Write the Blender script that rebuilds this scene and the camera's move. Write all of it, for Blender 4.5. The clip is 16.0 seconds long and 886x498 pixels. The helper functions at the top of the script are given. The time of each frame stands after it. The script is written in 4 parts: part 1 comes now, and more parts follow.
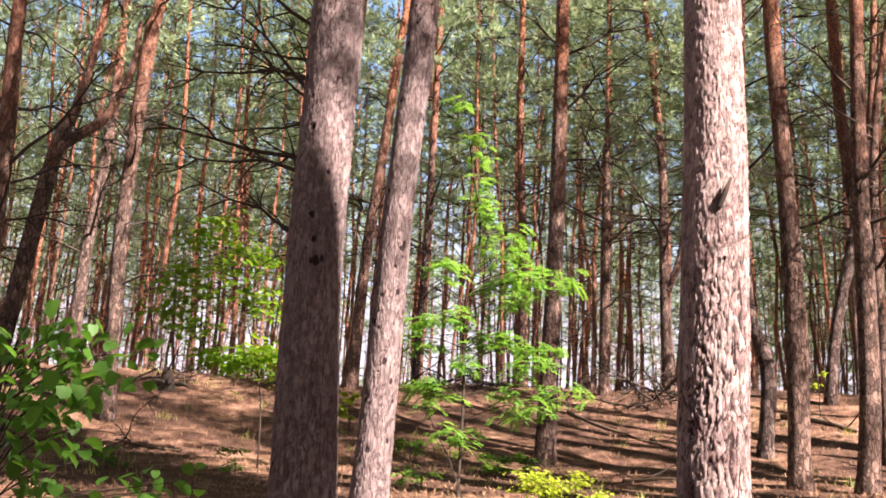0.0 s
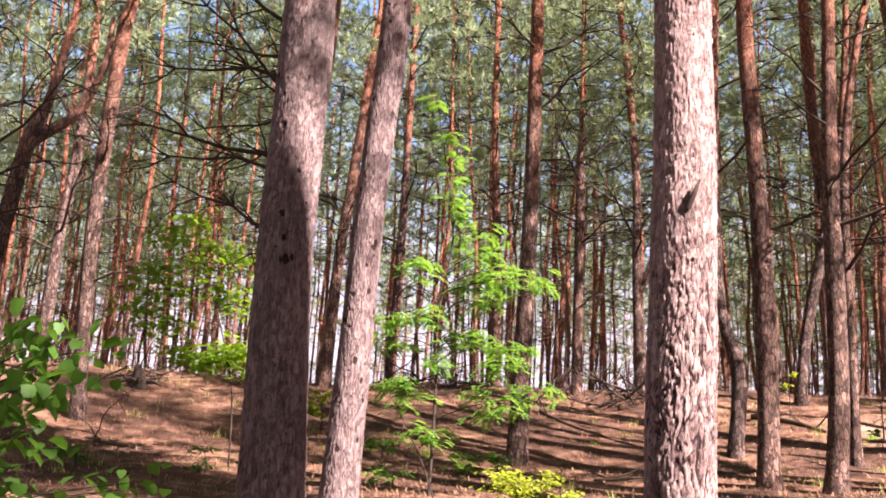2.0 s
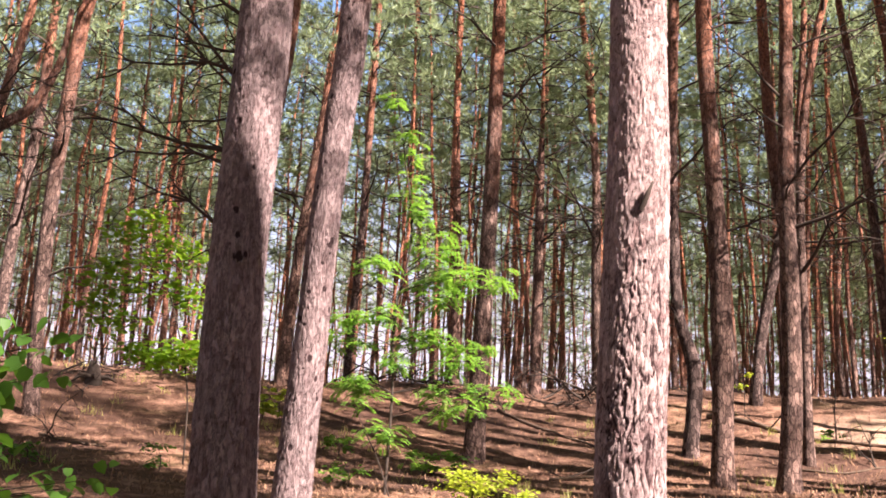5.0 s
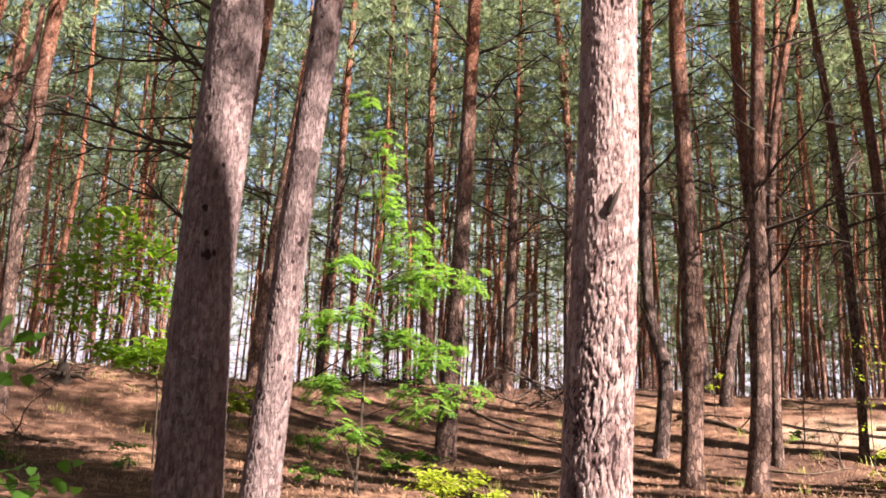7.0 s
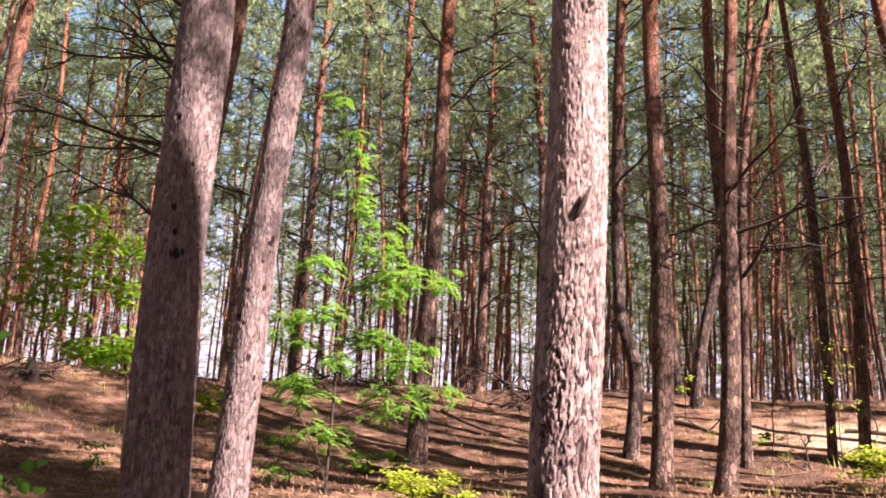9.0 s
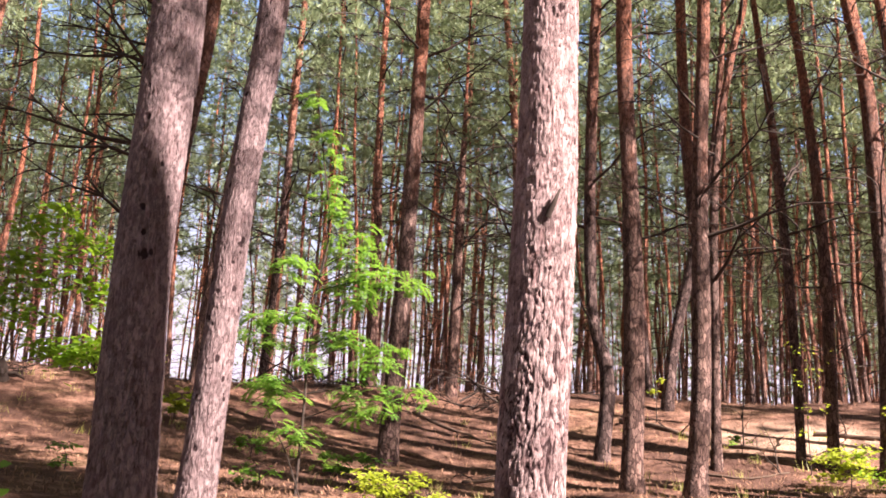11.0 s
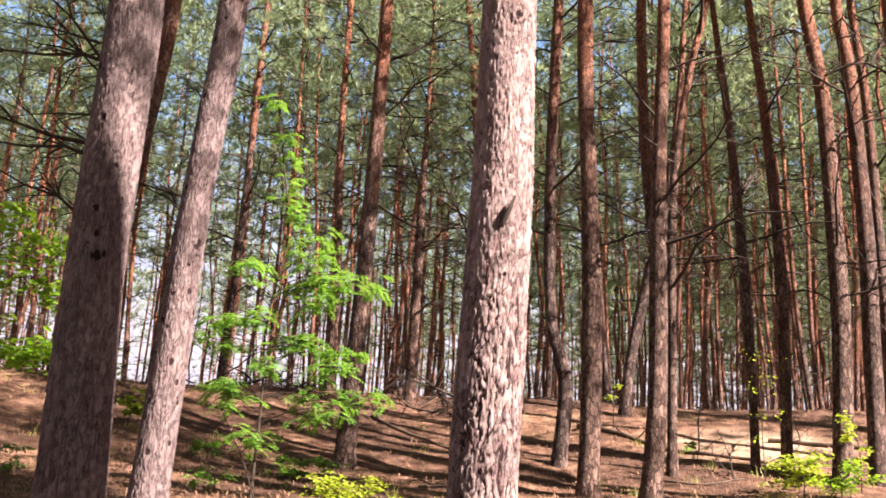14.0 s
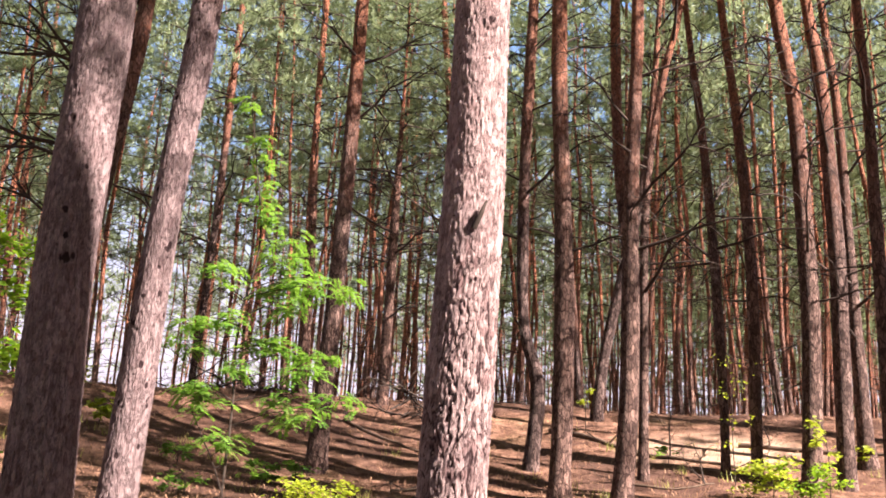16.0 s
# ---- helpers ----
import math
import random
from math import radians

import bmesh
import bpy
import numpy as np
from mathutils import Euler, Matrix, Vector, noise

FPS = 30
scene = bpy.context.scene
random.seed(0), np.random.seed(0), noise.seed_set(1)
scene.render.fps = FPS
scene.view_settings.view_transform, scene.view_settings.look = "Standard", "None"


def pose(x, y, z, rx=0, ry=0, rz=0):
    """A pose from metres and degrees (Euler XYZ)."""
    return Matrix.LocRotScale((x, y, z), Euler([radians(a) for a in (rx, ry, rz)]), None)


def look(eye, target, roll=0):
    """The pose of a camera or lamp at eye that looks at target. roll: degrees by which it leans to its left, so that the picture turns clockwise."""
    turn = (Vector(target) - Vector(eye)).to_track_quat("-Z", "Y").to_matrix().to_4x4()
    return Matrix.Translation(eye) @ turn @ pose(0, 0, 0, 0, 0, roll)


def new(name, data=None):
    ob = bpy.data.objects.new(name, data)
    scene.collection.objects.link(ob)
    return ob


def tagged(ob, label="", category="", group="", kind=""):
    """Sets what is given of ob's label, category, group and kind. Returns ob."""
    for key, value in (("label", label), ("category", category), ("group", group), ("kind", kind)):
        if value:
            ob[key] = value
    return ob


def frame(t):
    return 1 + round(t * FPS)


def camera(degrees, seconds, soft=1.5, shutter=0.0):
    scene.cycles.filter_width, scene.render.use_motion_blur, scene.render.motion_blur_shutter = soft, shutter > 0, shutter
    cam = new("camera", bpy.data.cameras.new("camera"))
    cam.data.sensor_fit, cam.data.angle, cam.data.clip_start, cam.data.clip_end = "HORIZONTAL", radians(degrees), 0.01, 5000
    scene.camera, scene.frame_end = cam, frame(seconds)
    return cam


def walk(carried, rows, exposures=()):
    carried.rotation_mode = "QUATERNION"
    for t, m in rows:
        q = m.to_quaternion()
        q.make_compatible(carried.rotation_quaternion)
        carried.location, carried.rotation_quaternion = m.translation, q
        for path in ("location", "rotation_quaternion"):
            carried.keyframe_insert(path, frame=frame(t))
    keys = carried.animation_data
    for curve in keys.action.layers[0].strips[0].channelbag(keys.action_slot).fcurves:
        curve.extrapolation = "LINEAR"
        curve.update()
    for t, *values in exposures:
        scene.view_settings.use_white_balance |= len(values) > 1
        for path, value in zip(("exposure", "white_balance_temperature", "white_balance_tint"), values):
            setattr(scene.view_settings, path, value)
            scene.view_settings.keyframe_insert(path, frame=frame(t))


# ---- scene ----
cam = camera(42.81, 16.0, soft=1.7)
PATH = [
    (0.0, (0.0000, 0.0000, 1.5000), (0.0000, 9.5476, 4.4737), 2.200),
    (1.0, (0.0159, -0.0003, 1.5044), (0.1251, 9.5470, 4.4770), 2.186),
    (2.0, (0.0317, 0.0003, 1.5086), (0.2517, 9.5464, 4.4790), 2.176),
    (3.0, (0.0474, 0.0015, 1.5125), (0.3795, 9.5451, 4.4806), 2.169),
    (4.0, (0.0632, 0.0027, 1.5162), (0.5079, 9.5423, 4.4824), 2.166),
    (5.0, (0.0791, 0.0036, 1.5196), (0.6368, 9.5376, 4.4849), 2.168),
    (6.0, (0.0951, 0.0040, 1.5228), (0.7657, 9.5304, 4.4887), 2.174),
    (7.0, (0.1111, 0.0035, 1.5258), (0.8944, 9.5207, 4.4941), 2.185),
    (8.0, (0.1271, 0.0022, 1.5287), (1.0225, 9.5081, 4.5014), 2.198),
    (9.0, (0.1430, 0.0000, 1.5314), (1.1499, 9.4926, 4.5109), 2.214),
    (10.0, (0.1585, -0.0030, 1.5339), (1.2763, 9.4743, 4.5226), 2.231),
    (11.0, (0.1736, -0.0067, 1.5364), (1.4016, 9.4533, 4.5365), 2.248),
    (12.0, (0.1879, -0.0109, 1.5389), (1.5255, 9.4298, 4.5527), 2.262),
    (13.0, (0.2011, -0.0152, 1.5414), (1.6481, 9.4043, 4.5709), 2.273),
    (14.0, (0.2129, -0.0193, 1.5440), (1.7692, 9.3772, 4.5909), 2.277),
    (15.0, (0.2231, -0.0226, 1.5467), (1.8887, 9.3490, 4.6124), 2.273),
    (16.0, (0.2311, -0.0247, 1.5496), (2.0067, 9.3202, 4.6349), 2.256),
]
walk(cam, [(t, look(eye, target, roll)) for t, eye, target, roll in PATH], [
    (0.0, 2.61, 6820, 16), (1.5, 2.63, 6800, 22), (3.2, 2.64, 6770, 28), (4.0, 2.62, 6770, 26), (6.5, 2.51, 6820, 16), (8.0, 2.51, 6820, 19),
    (9.0, 2.52, 6800, 22), (11.5, 2.52, 6770, 26), (13.0, 2.50, 6820, 20), (14.0, 2.49, 6850, 17), (16.0, 2.49, 6800, 21)])

# ---- light ----
SUN_WAY = Vector((0.743, -0.669, 0.0)).normalized()
SUN_UP = radians(40)
sun_dir = Vector((SUN_WAY.x * math.cos(SUN_UP), SUN_WAY.y * math.cos(SUN_UP), math.sin(SUN_UP)))
world = bpy.data.worlds.new("sky")
scene.world = world
world.use_nodes = True
sky = world.node_tree.nodes.new("ShaderNodeTexSky")
sky.sky_type = "NISHITA"
sky.sun_disc = False
sky.sun_elevation = SUN_UP
sky.sun_rotation = math.atan2(SUN_WAY.x, SUN_WAY.y)
sky.air_density, sky.dust_density = 1.0, 1.5
backdrop = world.node_tree.nodes["Background"]
world.node_tree.links.new(sky.outputs[0], backdrop.inputs[0])
backdrop.inputs[1].default_value = 0.0095
sun = new("sun", bpy.data.lights.new("sun", "SUN"))
sun.data.energy, sun.data.angle, sun.data.color = 5.0, radians(0.55), (1.0, 0.93, 0.84)
sun.matrix_world = look(sun_dir * 60, (0, 0, 0))


# ---- materials ----
class Nodes:
    """Short ways to build a node material."""

    def __init__(self, name):
        self.mat = bpy.data.materials.new(name)
        self.mat.use_nodes = True
        self.tree = self.mat.node_tree
        self.shader = self.tree.nodes["Principled BSDF"]
        self.out = self.tree.nodes["Material Output"]

    def add(self, kind, **sets):
        node = self.tree.nodes.new("ShaderNode" + kind)
        for key, value in sets.items():
            node.inputs[key.replace("_", " ")].default_value = value
        return node

    def link(self, a, b):
        self.tree.links.new(a, b)

    def place(self, stretch=(1, 1, 1)):
        geo, mapping = self.add("NewGeometry"), self.add("Mapping")
        mapping.inputs["Scale"].default_value = stretch
        self.link(geo.outputs["Position"], mapping.inputs["Vector"])
        return mapping.outputs[0]

    def local(self, stretch=(1, 1, 1)):
        co, mapping = self.add("TexCoord"), self.add("Mapping")
        mapping.inputs["Scale"].default_value = stretch
        self.link(co.outputs["Object"], mapping.inputs["Vector"])
        return mapping.outputs[0]

    def noise(self, where, scale, detail=5.0, rough=0.6):
        node = self.add("TexNoise", Scale=scale, Detail=detail, Roughness=rough)
        self.link(where, node.inputs["Vector"])
        return node.outputs["Fac"]

    def ramp(self, fac, *stops):
        node = self.add("ValToRGB")
        bar = node.color_ramp
        while len(bar.elements) < len(stops):
            bar.elements.new(0.5)
        for el, (at, colour) in zip(bar.elements, stops):
            el.position, el.color = at, (*colour, 1)
        self.link(fac, node.inputs[0])
        return node.outputs[0]

    def mix(self, fac, a, b, how="MIX"):
        node = self.tree.nodes.new("ShaderNodeMixRGB")
        node.blend_type = how
        for socket, value in zip(node.inputs, (fac, a, b)):
            if hasattr(value, "links"):
                self.link(value, socket)
            elif isinstance(value, tuple):
                socket.default_value = (*value, 1)
            else:
                socket.default_value = value
        return node.outputs[0]

    def bump(self, height, strength, distance=0.02):
        node = self.add("Bump", Strength=strength, Distance=distance)
        self.link(height, node.inputs["Height"])
        self.link(node.outputs[0], self.shader.inputs["Normal"])

    def done(self, colour, rough=0.85, sheen=0.3):
        if isinstance(colour, tuple):
            self.shader.inputs["Base Color"].default_value = (*colour, 1)
        else:
            self.link(colour, self.shader.inputs["Base Color"])
        self.shader.inputs["Roughness"].default_value = rough
        self.shader.inputs["Specular IOR Level"].default_value = sheen
        return self.mat

    def leafy(self, colour, glow, through_part=0.45):
        """Thin leaf: light passes through with its own tint."""
        thin, mixer = self.add("BsdfTranslucent"), self.add("MixShader")
        self.link(glow, thin.inputs["Color"])
        mixer.inputs[0].default_value = through_part
        self.link(self.shader.outputs[0], mixer.inputs[1])
        self.link(thin.outputs[0], mixer.inputs[2])
        self.link(mixer.outputs[0], self.out.inputs["Surface"])
        return self.done(colour, 0.5, 0.4)


def bark_material(name, low, low_dark, high, high_dark, carved=False):
    """Pine bark: grey and plated low down, thin and orange further up (attribute "up", metres above the root)."""
    n = Nodes(name)
    up = n.add("Attribute")
    up.attribute_name = "up"
    big = n.noise(n.local((1, 1, 0.5)), 2.2, 4)
    torn = n.noise(n.local((1, 1, 0.3)), 17, 7, 0.72)
    grain = n.noise(n.local((1, 1, 0.35)), 70, 8, 0.8)
    flake = n.noise(n.local((1, 1, 0.6)), 26, 5, 0.65)
    scale = n.noise(n.local((1, 1, 0.42)), 34, 6, 0.7)
    streak = n.noise(n.local((1, 1, 0.1)), 38, 5, 0.65)
    # thin winding fissures, long vertical cracks and small pits between the flakes
    fissure = n.ramp(torn, (0.475, (1, 1, 1)), (0.495, (0, 0, 0)), (0.5, (0, 0, 0)), (0.52, (1, 1, 1)))
    crack = n.ramp(streak, (0.39, (0, 0, 0)), (0.46, (1, 1, 1)))
    some = n.noise(n.local((1, 1, 0.5)), 4.5, 3)
    crack = n.mix(n.ramp(some, (0.4, (0.15, 0.15, 0.15)), (0.6, (1, 1, 1))), (1, 1, 1), crack)
    pits = n.ramp(scale, (0.33, (0, 0, 0)), (0.41, (1, 1, 1)))
    cleft = n.mix(1.0, n.mix(1.0, fissure, crack, "MULTIPLY"), pits, "MULTIPLY")
    rough = n.mix(n.ramp(grain, (0.36, (0, 0, 0)), (0.62, (1, 1, 1))), n.mix(0.5, low_dark, low), low)
    tone = n.noise(n.local((1, 1, 0.4)), 9, 5, 0.7)
    rough = n.mix(n.ramp(tone, (0.3, (0, 0, 0)), (0.7, (1, 1, 1))), n.mix(0.35 if carved else 0.6, rough, low_dark), rough)
    rough = n.mix(n.mix(0.45 if carved else 0.12, cleft, (1, 1, 1)), low_dark, rough)
    if not carved:
        where = n.local((1, 1, 0.4))
        warp = n.add("TexNoise", Scale=14.0, Detail=3.0)
        n.link(where, warp.inputs["Vector"])
        bent = n.mix(0.06, where, warp.outputs["Color"], "ADD")
        chips, edges = n.add("TexVoronoi", Scale=15.0), n.add("TexVoronoi", Scale=15.0)
        edges.feature = "DISTANCE_TO_EDGE"
        n.link(bent, chips.inputs["Vector"])
        n.link(bent, edges.inputs["Vector"])
        apiece = n.add("SeparateColor")
        n.link(chips.outputs["Color"], apiece.inputs[0])
        rough = n.mix(1.0, rough, n.ramp(apiece.outputs[0], (0.0, (0.45, 0.42, 0.42)), (0.5, (0.95, 0.93, 0.93)), (1.0, (1.4, 1.38, 1.36))), "MULTIPLY")
        rough = n.mix(n.ramp(edges.outputs["Distance"], (0.02, (0.1, 0.1, 0.1)), (0.1, (1, 1, 1))), low_dark, rough)
    if carved:
        deep = n.add("Attribute")
        deep.attribute_name = "plate"
        flat = n.add("Attribute")
        flat.attribute_name = "flake"
        rough = n.mix(1.0, rough, n.ramp(flat.outputs["Fac"], (0.1, (0.62, 0.52, 0.52)), (0.5, (1.0, 0.97, 0.97)), (0.9, (1.22, 1.2, 1.18))), "MULTIPLY")
        cut = n.ramp(deep.outputs["Fac"], (0.2, (0, 0, 0)), (0.62, (1, 1, 1)))
        rough = n.mix(cut, low_dark, rough)
    thin = n.mix(n.ramp(flake, (0.38, (0, 0, 0)), (0.62, (1, 1, 1))), high_dark, high)
    edge = n.add("MapRange", From_Min=4.8, From_Max=9.5)
    shift = n.tree.nodes.new("ShaderNodeMath")
    shift.operation = "MULTIPLY_ADD"
    n.link(big, shift.inputs[0])
    shift.inputs[1].default_value = 7.0
    n.link(up.outputs["Fac"], shift.inputs[2])
    lower = n.tree.nodes.new("ShaderNodeMath")
    lower.operation = "SUBTRACT"
    lower.inputs[1].default_value = 3.5
    n.link(shift.outputs[0], lower.inputs[0])
    n.link(lower.outputs[0], edge.inputs["Value"])
    colour = n.mix(edge.outputs[0], rough, thin)
    info = n.add("ObjectInfo")
    tint = n.ramp(info.outputs["Random"], (0.0, (0.78, 0.8, 0.84)), (0.5, (1.0, 0.97, 0.95)), (1.0, (1.14, 1.0, 0.92)))
    colour = n.mix(1.0, colour, tint, "MULTIPLY")
    colour = n.mix(0.5, colour, n.mix(big, (0.62, 0.62, 0.64), (1.25, 1.2, 1.15)), "MULTIPLY")
    relief = n.mix(0.5, cleft, grain)
    n.bump(relief, 0.9, 0.012 if carved else 0.05)
    return n.done(colour, 0.9, 0.2)


BARK = bark_material("pine_bark", (0.33, 0.23, 0.2), (0.04, 0.022, 0.019), (0.46, 0.195, 0.118), (0.105, 0.042, 0.031))
BARK_NEAR = bark_material("plated_pine_bark", (0.41, 0.335, 0.343), (0.03, 0.015, 0.017), (0.42, 0.24, 0.16), (0.2, 0.1, 0.065), True)
BARK_DARK = bark_material("dark_plated_pine_bark", (0.3, 0.232, 0.232), (0.026, 0.013, 0.014), (0.36, 0.2, 0.14), (0.17, 0.085, 0.06), True)

n = Nodes("dead_wood")
g = n.noise(n.local((1, 1, 0.3)), 30)
DEAD = n.done(n.mix(g, (0.02, 0.015, 0.013), (0.065, 0.046, 0.037)), 0.9, 0.2)
n = Nodes("fallen_wood")
g = n.noise(n.local(), 24)
FALLEN = n.done(n.mix(g, (0.045, 0.03, 0.022), (0.16, 0.11, 0.08)), 0.9, 0.2)


def leaf_material(name, dark, light, glow, through_part=0.45):
    n = Nodes(name)
    geo = n.add("NewGeometry")
    patch = n.noise(n.place(), 1.3, 3)
    pick = n.mix(0.5, geo.outputs["Random Per Island"], patch)
    colour = n.ramp(pick, (0.2, dark), (0.8, light))
    return n.leafy(colour, n.mix(0.6, colour, glow), through_part)


NEEDLES = leaf_material("pine_needles", (0.055, 0.09, 0.05), (0.28, 0.35, 0.19), (0.42, 0.5, 0.25), 0.45)
LEAVES = leaf_material("sapling_leaves", (0.06, 0.15, 0.012), (0.2, 0.34, 0.025), (0.36, 0.56, 0.03), 0.5)
LEAVES_FINE = leaf_material("feathery_leaves", (0.04, 0.12, 0.022), (0.155, 0.305, 0.045), (0.29, 0.53, 0.055), 0.5)
LEAVES_PALE = leaf_material("yellow_green_leaves", (0.16, 0.24, 0.02), (0.34, 0.4, 0.04), (0.52, 0.58, 0.05), 0.5)
LEAVES_DEEP = leaf_material("maple_leaves", (0.025, 0.08, 0.012), (0.085, 0.2, 0.025), (0.17, 0.37, 0.03), 0.45)

n = Nodes("needle_litter")
broad, mid, fine = n.noise(n.place(), 0.45, 5), n.noise(n.place((1, 1, 0.4)), 3.2, 6, 0.7), n.noise(n.place(), 34, 6, 0.75)
litter = n.ramp(fine, (0.3, (0.032, 0.015, 0.011)), (0.52, (0.1, 0.05, 0.034)), (0.75, (0.24, 0.135, 0.096)))
sandy = n.mix(fine, (0.19, 0.1, 0.066), (0.42, 0.248, 0.175))
colour = n.mix(n.ramp(mid, (0.45, (0, 0, 0)), (0.68, (1, 1, 1))), litter, sandy)
centre, apart = n.add("Mapping"), n.tree.nodes.new("ShaderNodeVectorMath")
n.link(n.place(), centre.inputs["Vector"])
centre.inputs["Location"].default_value = (-10.4 / 2.4, -21.8 / 1.6, 0)
centre.inputs["Scale"].default_value = (1 / 2.4, 1 / 1.6, 0)
apart.operation = "LENGTH"
n.link(centre.outputs[0], apart.inputs[0])
ragged = n.mix(0.45, apart.outputs["Value"], mid)
colour = n.mix(n.ramp(ragged, (0.5, (0.85, 0.85, 0.85)), (0.8, (0, 0, 0))), colour, n.mix(fine, (0.34, 0.22, 0.15), (0.56, 0.4, 0.29)))
# dark humus patches, also painted in place of missing dappled shade
humus_shade = n.mix(fine, (0.024, 0.013, 0.011), (0.12, 0.066, 0.05))
colour = n.mix(n.ramp(broad, (0.4, (0.85, 0.85, 0.85)), (0.56, (0, 0, 0))), colour, humus_shade)
mossy = n.mix(fine, (0.1, 0.1, 0.03), (0.3, 0.28, 0.1))
colour = n.mix(n.ramp(broad, (0.6, (0, 0, 0)), (0.76, (0.25, 0.25, 0.25))), colour, mossy)
n.bump(n.mix(0.6, mid, fine), 0.8, 0.06)
GROUND = n.done(colour, 0.95, 0.1)
n = Nodes("dry_needles")
geo = n.add("NewGeometry")
STRAW = n.done(n.ramp(geo.outputs["Random Per Island"], (0.0, (0.05, 0.025, 0.016)), (0.6, (0.18, 0.095, 0.06)), (1.0, (0.32, 0.19, 0.12))), 0.9, 0.2)
GRASS = leaf_material("dry_grass", (0.2, 0.2, 0.05), (0.42, 0.4, 0.12), (0.5, 0.55, 0.12), 0.35)


# ---- mesh tools ----
class Shape:
    """Gathers vertices and faces, then makes one mesh."""

    def __init__(self):
        self.v, self.f, self.m, self.up = [], [], [], []

    def tube(self, pts, radii, sides=6, mat=0, root=None, cap=True):
        first = len(self.v)
        pts = [Vector(p) for p in pts]
        side = None
        for i, p in enumerate(pts):
            way = (pts[min(i + 1, len(pts) - 1)] - pts[max(i - 1, 0)]).normalized()
            if side is None:
                side = way.orthogonal().normalized()
            side = (side - way * side.dot(way)).normalized()
            other = way.cross(side)
            for k in range(sides):
                a = 2 * math.pi * k / sides
                q = p + (side * math.cos(a) + other * math.sin(a)) * radii[i]
                self.v.append(tuple(q))
                self.up.append(0.0 if root is None else q.z - root)
        for i in range(len(pts) - 1):
            for k in range(sides):
                a, b = first + i * sides + k, first + i * sides + (k + 1) % sides
                self.f.append((a, b, b + sides, a + sides))
                self.m.append(mat)
        if cap:
            last = first + (len(pts) - 1) * sides
            self.f.append(tuple(range(last, last + sides)))
            self.m.append(mat)

    def face(self, pts, mat=0):
        first = len(self.v)
        self.v.extend(tuple(p) for p in pts)
        self.up.extend([0.0] * len(pts))
        self.f.append(tuple(range(first, first + len(pts))))
        self.m.append(mat)

    def mesh(self, name, *mats, smooth=True):
        me = bpy.data.meshes.new(name)
        me.from_pydata(self.v, [], self.f)
        for mat in mats:
            me.materials.append(mat)
        me.polygons.foreach_set("material_index", self.m)
        me.polygons.foreach_set("use_smooth", [smooth] * len(self.f))
        me.attributes.new("up", "FLOAT", "POINT").data.foreach_set("value", self.up)
        me.update()
        return me


def part(name, me, parent, label="", m=None, kind=""):
    ob = new(name, me)
    ob.parent = parent
    if m is not None:
        ob.matrix_basis = m
    return tagged(ob, label, kind=kind)


def thing(name, x, y, z, label, category, group="", kind=""):
    ob = new(name)
    ob.empty_display_size = 0.2
    ob.location = (x, y, z)
    return tagged(ob, label, category, group, kind)


def smooth_step(a, b, v):
    s = min(max((v - a) / (b - a), 0.0), 1.0)
    return s * s * (3 - 2 * s)


def ground_z(x, y):
    """The slope: it climbs from the camera to a sandy crest, with the wood's floor level behind it."""
    q = math.hypot(0.75 * x, max(y, 0.0))
    z = 0.188 * min(q, 21.0) + 2.75 * smooth_step(19.0, 29.0, q)
    if y < 0:
        z += 0.1 * max(y, -60.0)
    return z


def ground_top(x, y):
    z = ground_z(x, y)
    near = smooth_step(4.0, 12.0, math.hypot(x, y))
    z += near * (0.16 * noise.noise((x * 0.22, y * 0.22, 3.1)) + 0.07 * noise.noise((x * 0.8, y * 0.8, 7.7)) + 0.025 * noise.noise((x * 2.6, y * 2.6, 1.7)))
    return z


# ---- ground ----
def build_ground():
    xs = sorted(set([round(-26 + 0.25 * i, 3) for i in range(225)] + [-2500, -900, -300, -140, -90, -60, -45, -35, -30, 34, 40, 50, 65, 90, 140, 300, 900, 2500]))
    ys = sorted(set([round(10 + 0.2 * i, 3) for i in range(120)] + [-2500, -900, -300, -120, -60, -40, -25, -15, -8, -4, -2, 0, 2, 4, 5, 6, 7, 8, 9, 36, 39, 43, 48, 55, 65, 80, 100, 140, 300, 900, 2500]))
    sh = Shape()
    for y in ys:
        for x in xs:
            far = max(abs(x), abs(y)) > 100
            sh.v.append((x, y, ground_z(max(-100, min(x, 100)), max(-100, min(y, 100))) if far else ground_top(x, y)))
    w = len(xs)
    for j in range(len(ys) - 1):
        for i in range(w - 1):
            a = j * w + i
            sh.f.append((a, a + 1, a + 1 + w, a + w))
            sh.m.append(0)
    sh.up = [0.0] * len(sh.v)
    tagged(new("ground", sh.mesh("ground", GROUND)), "brown slope covered in dry pine needles and sand", "ground", kind="structure")


build_ground()


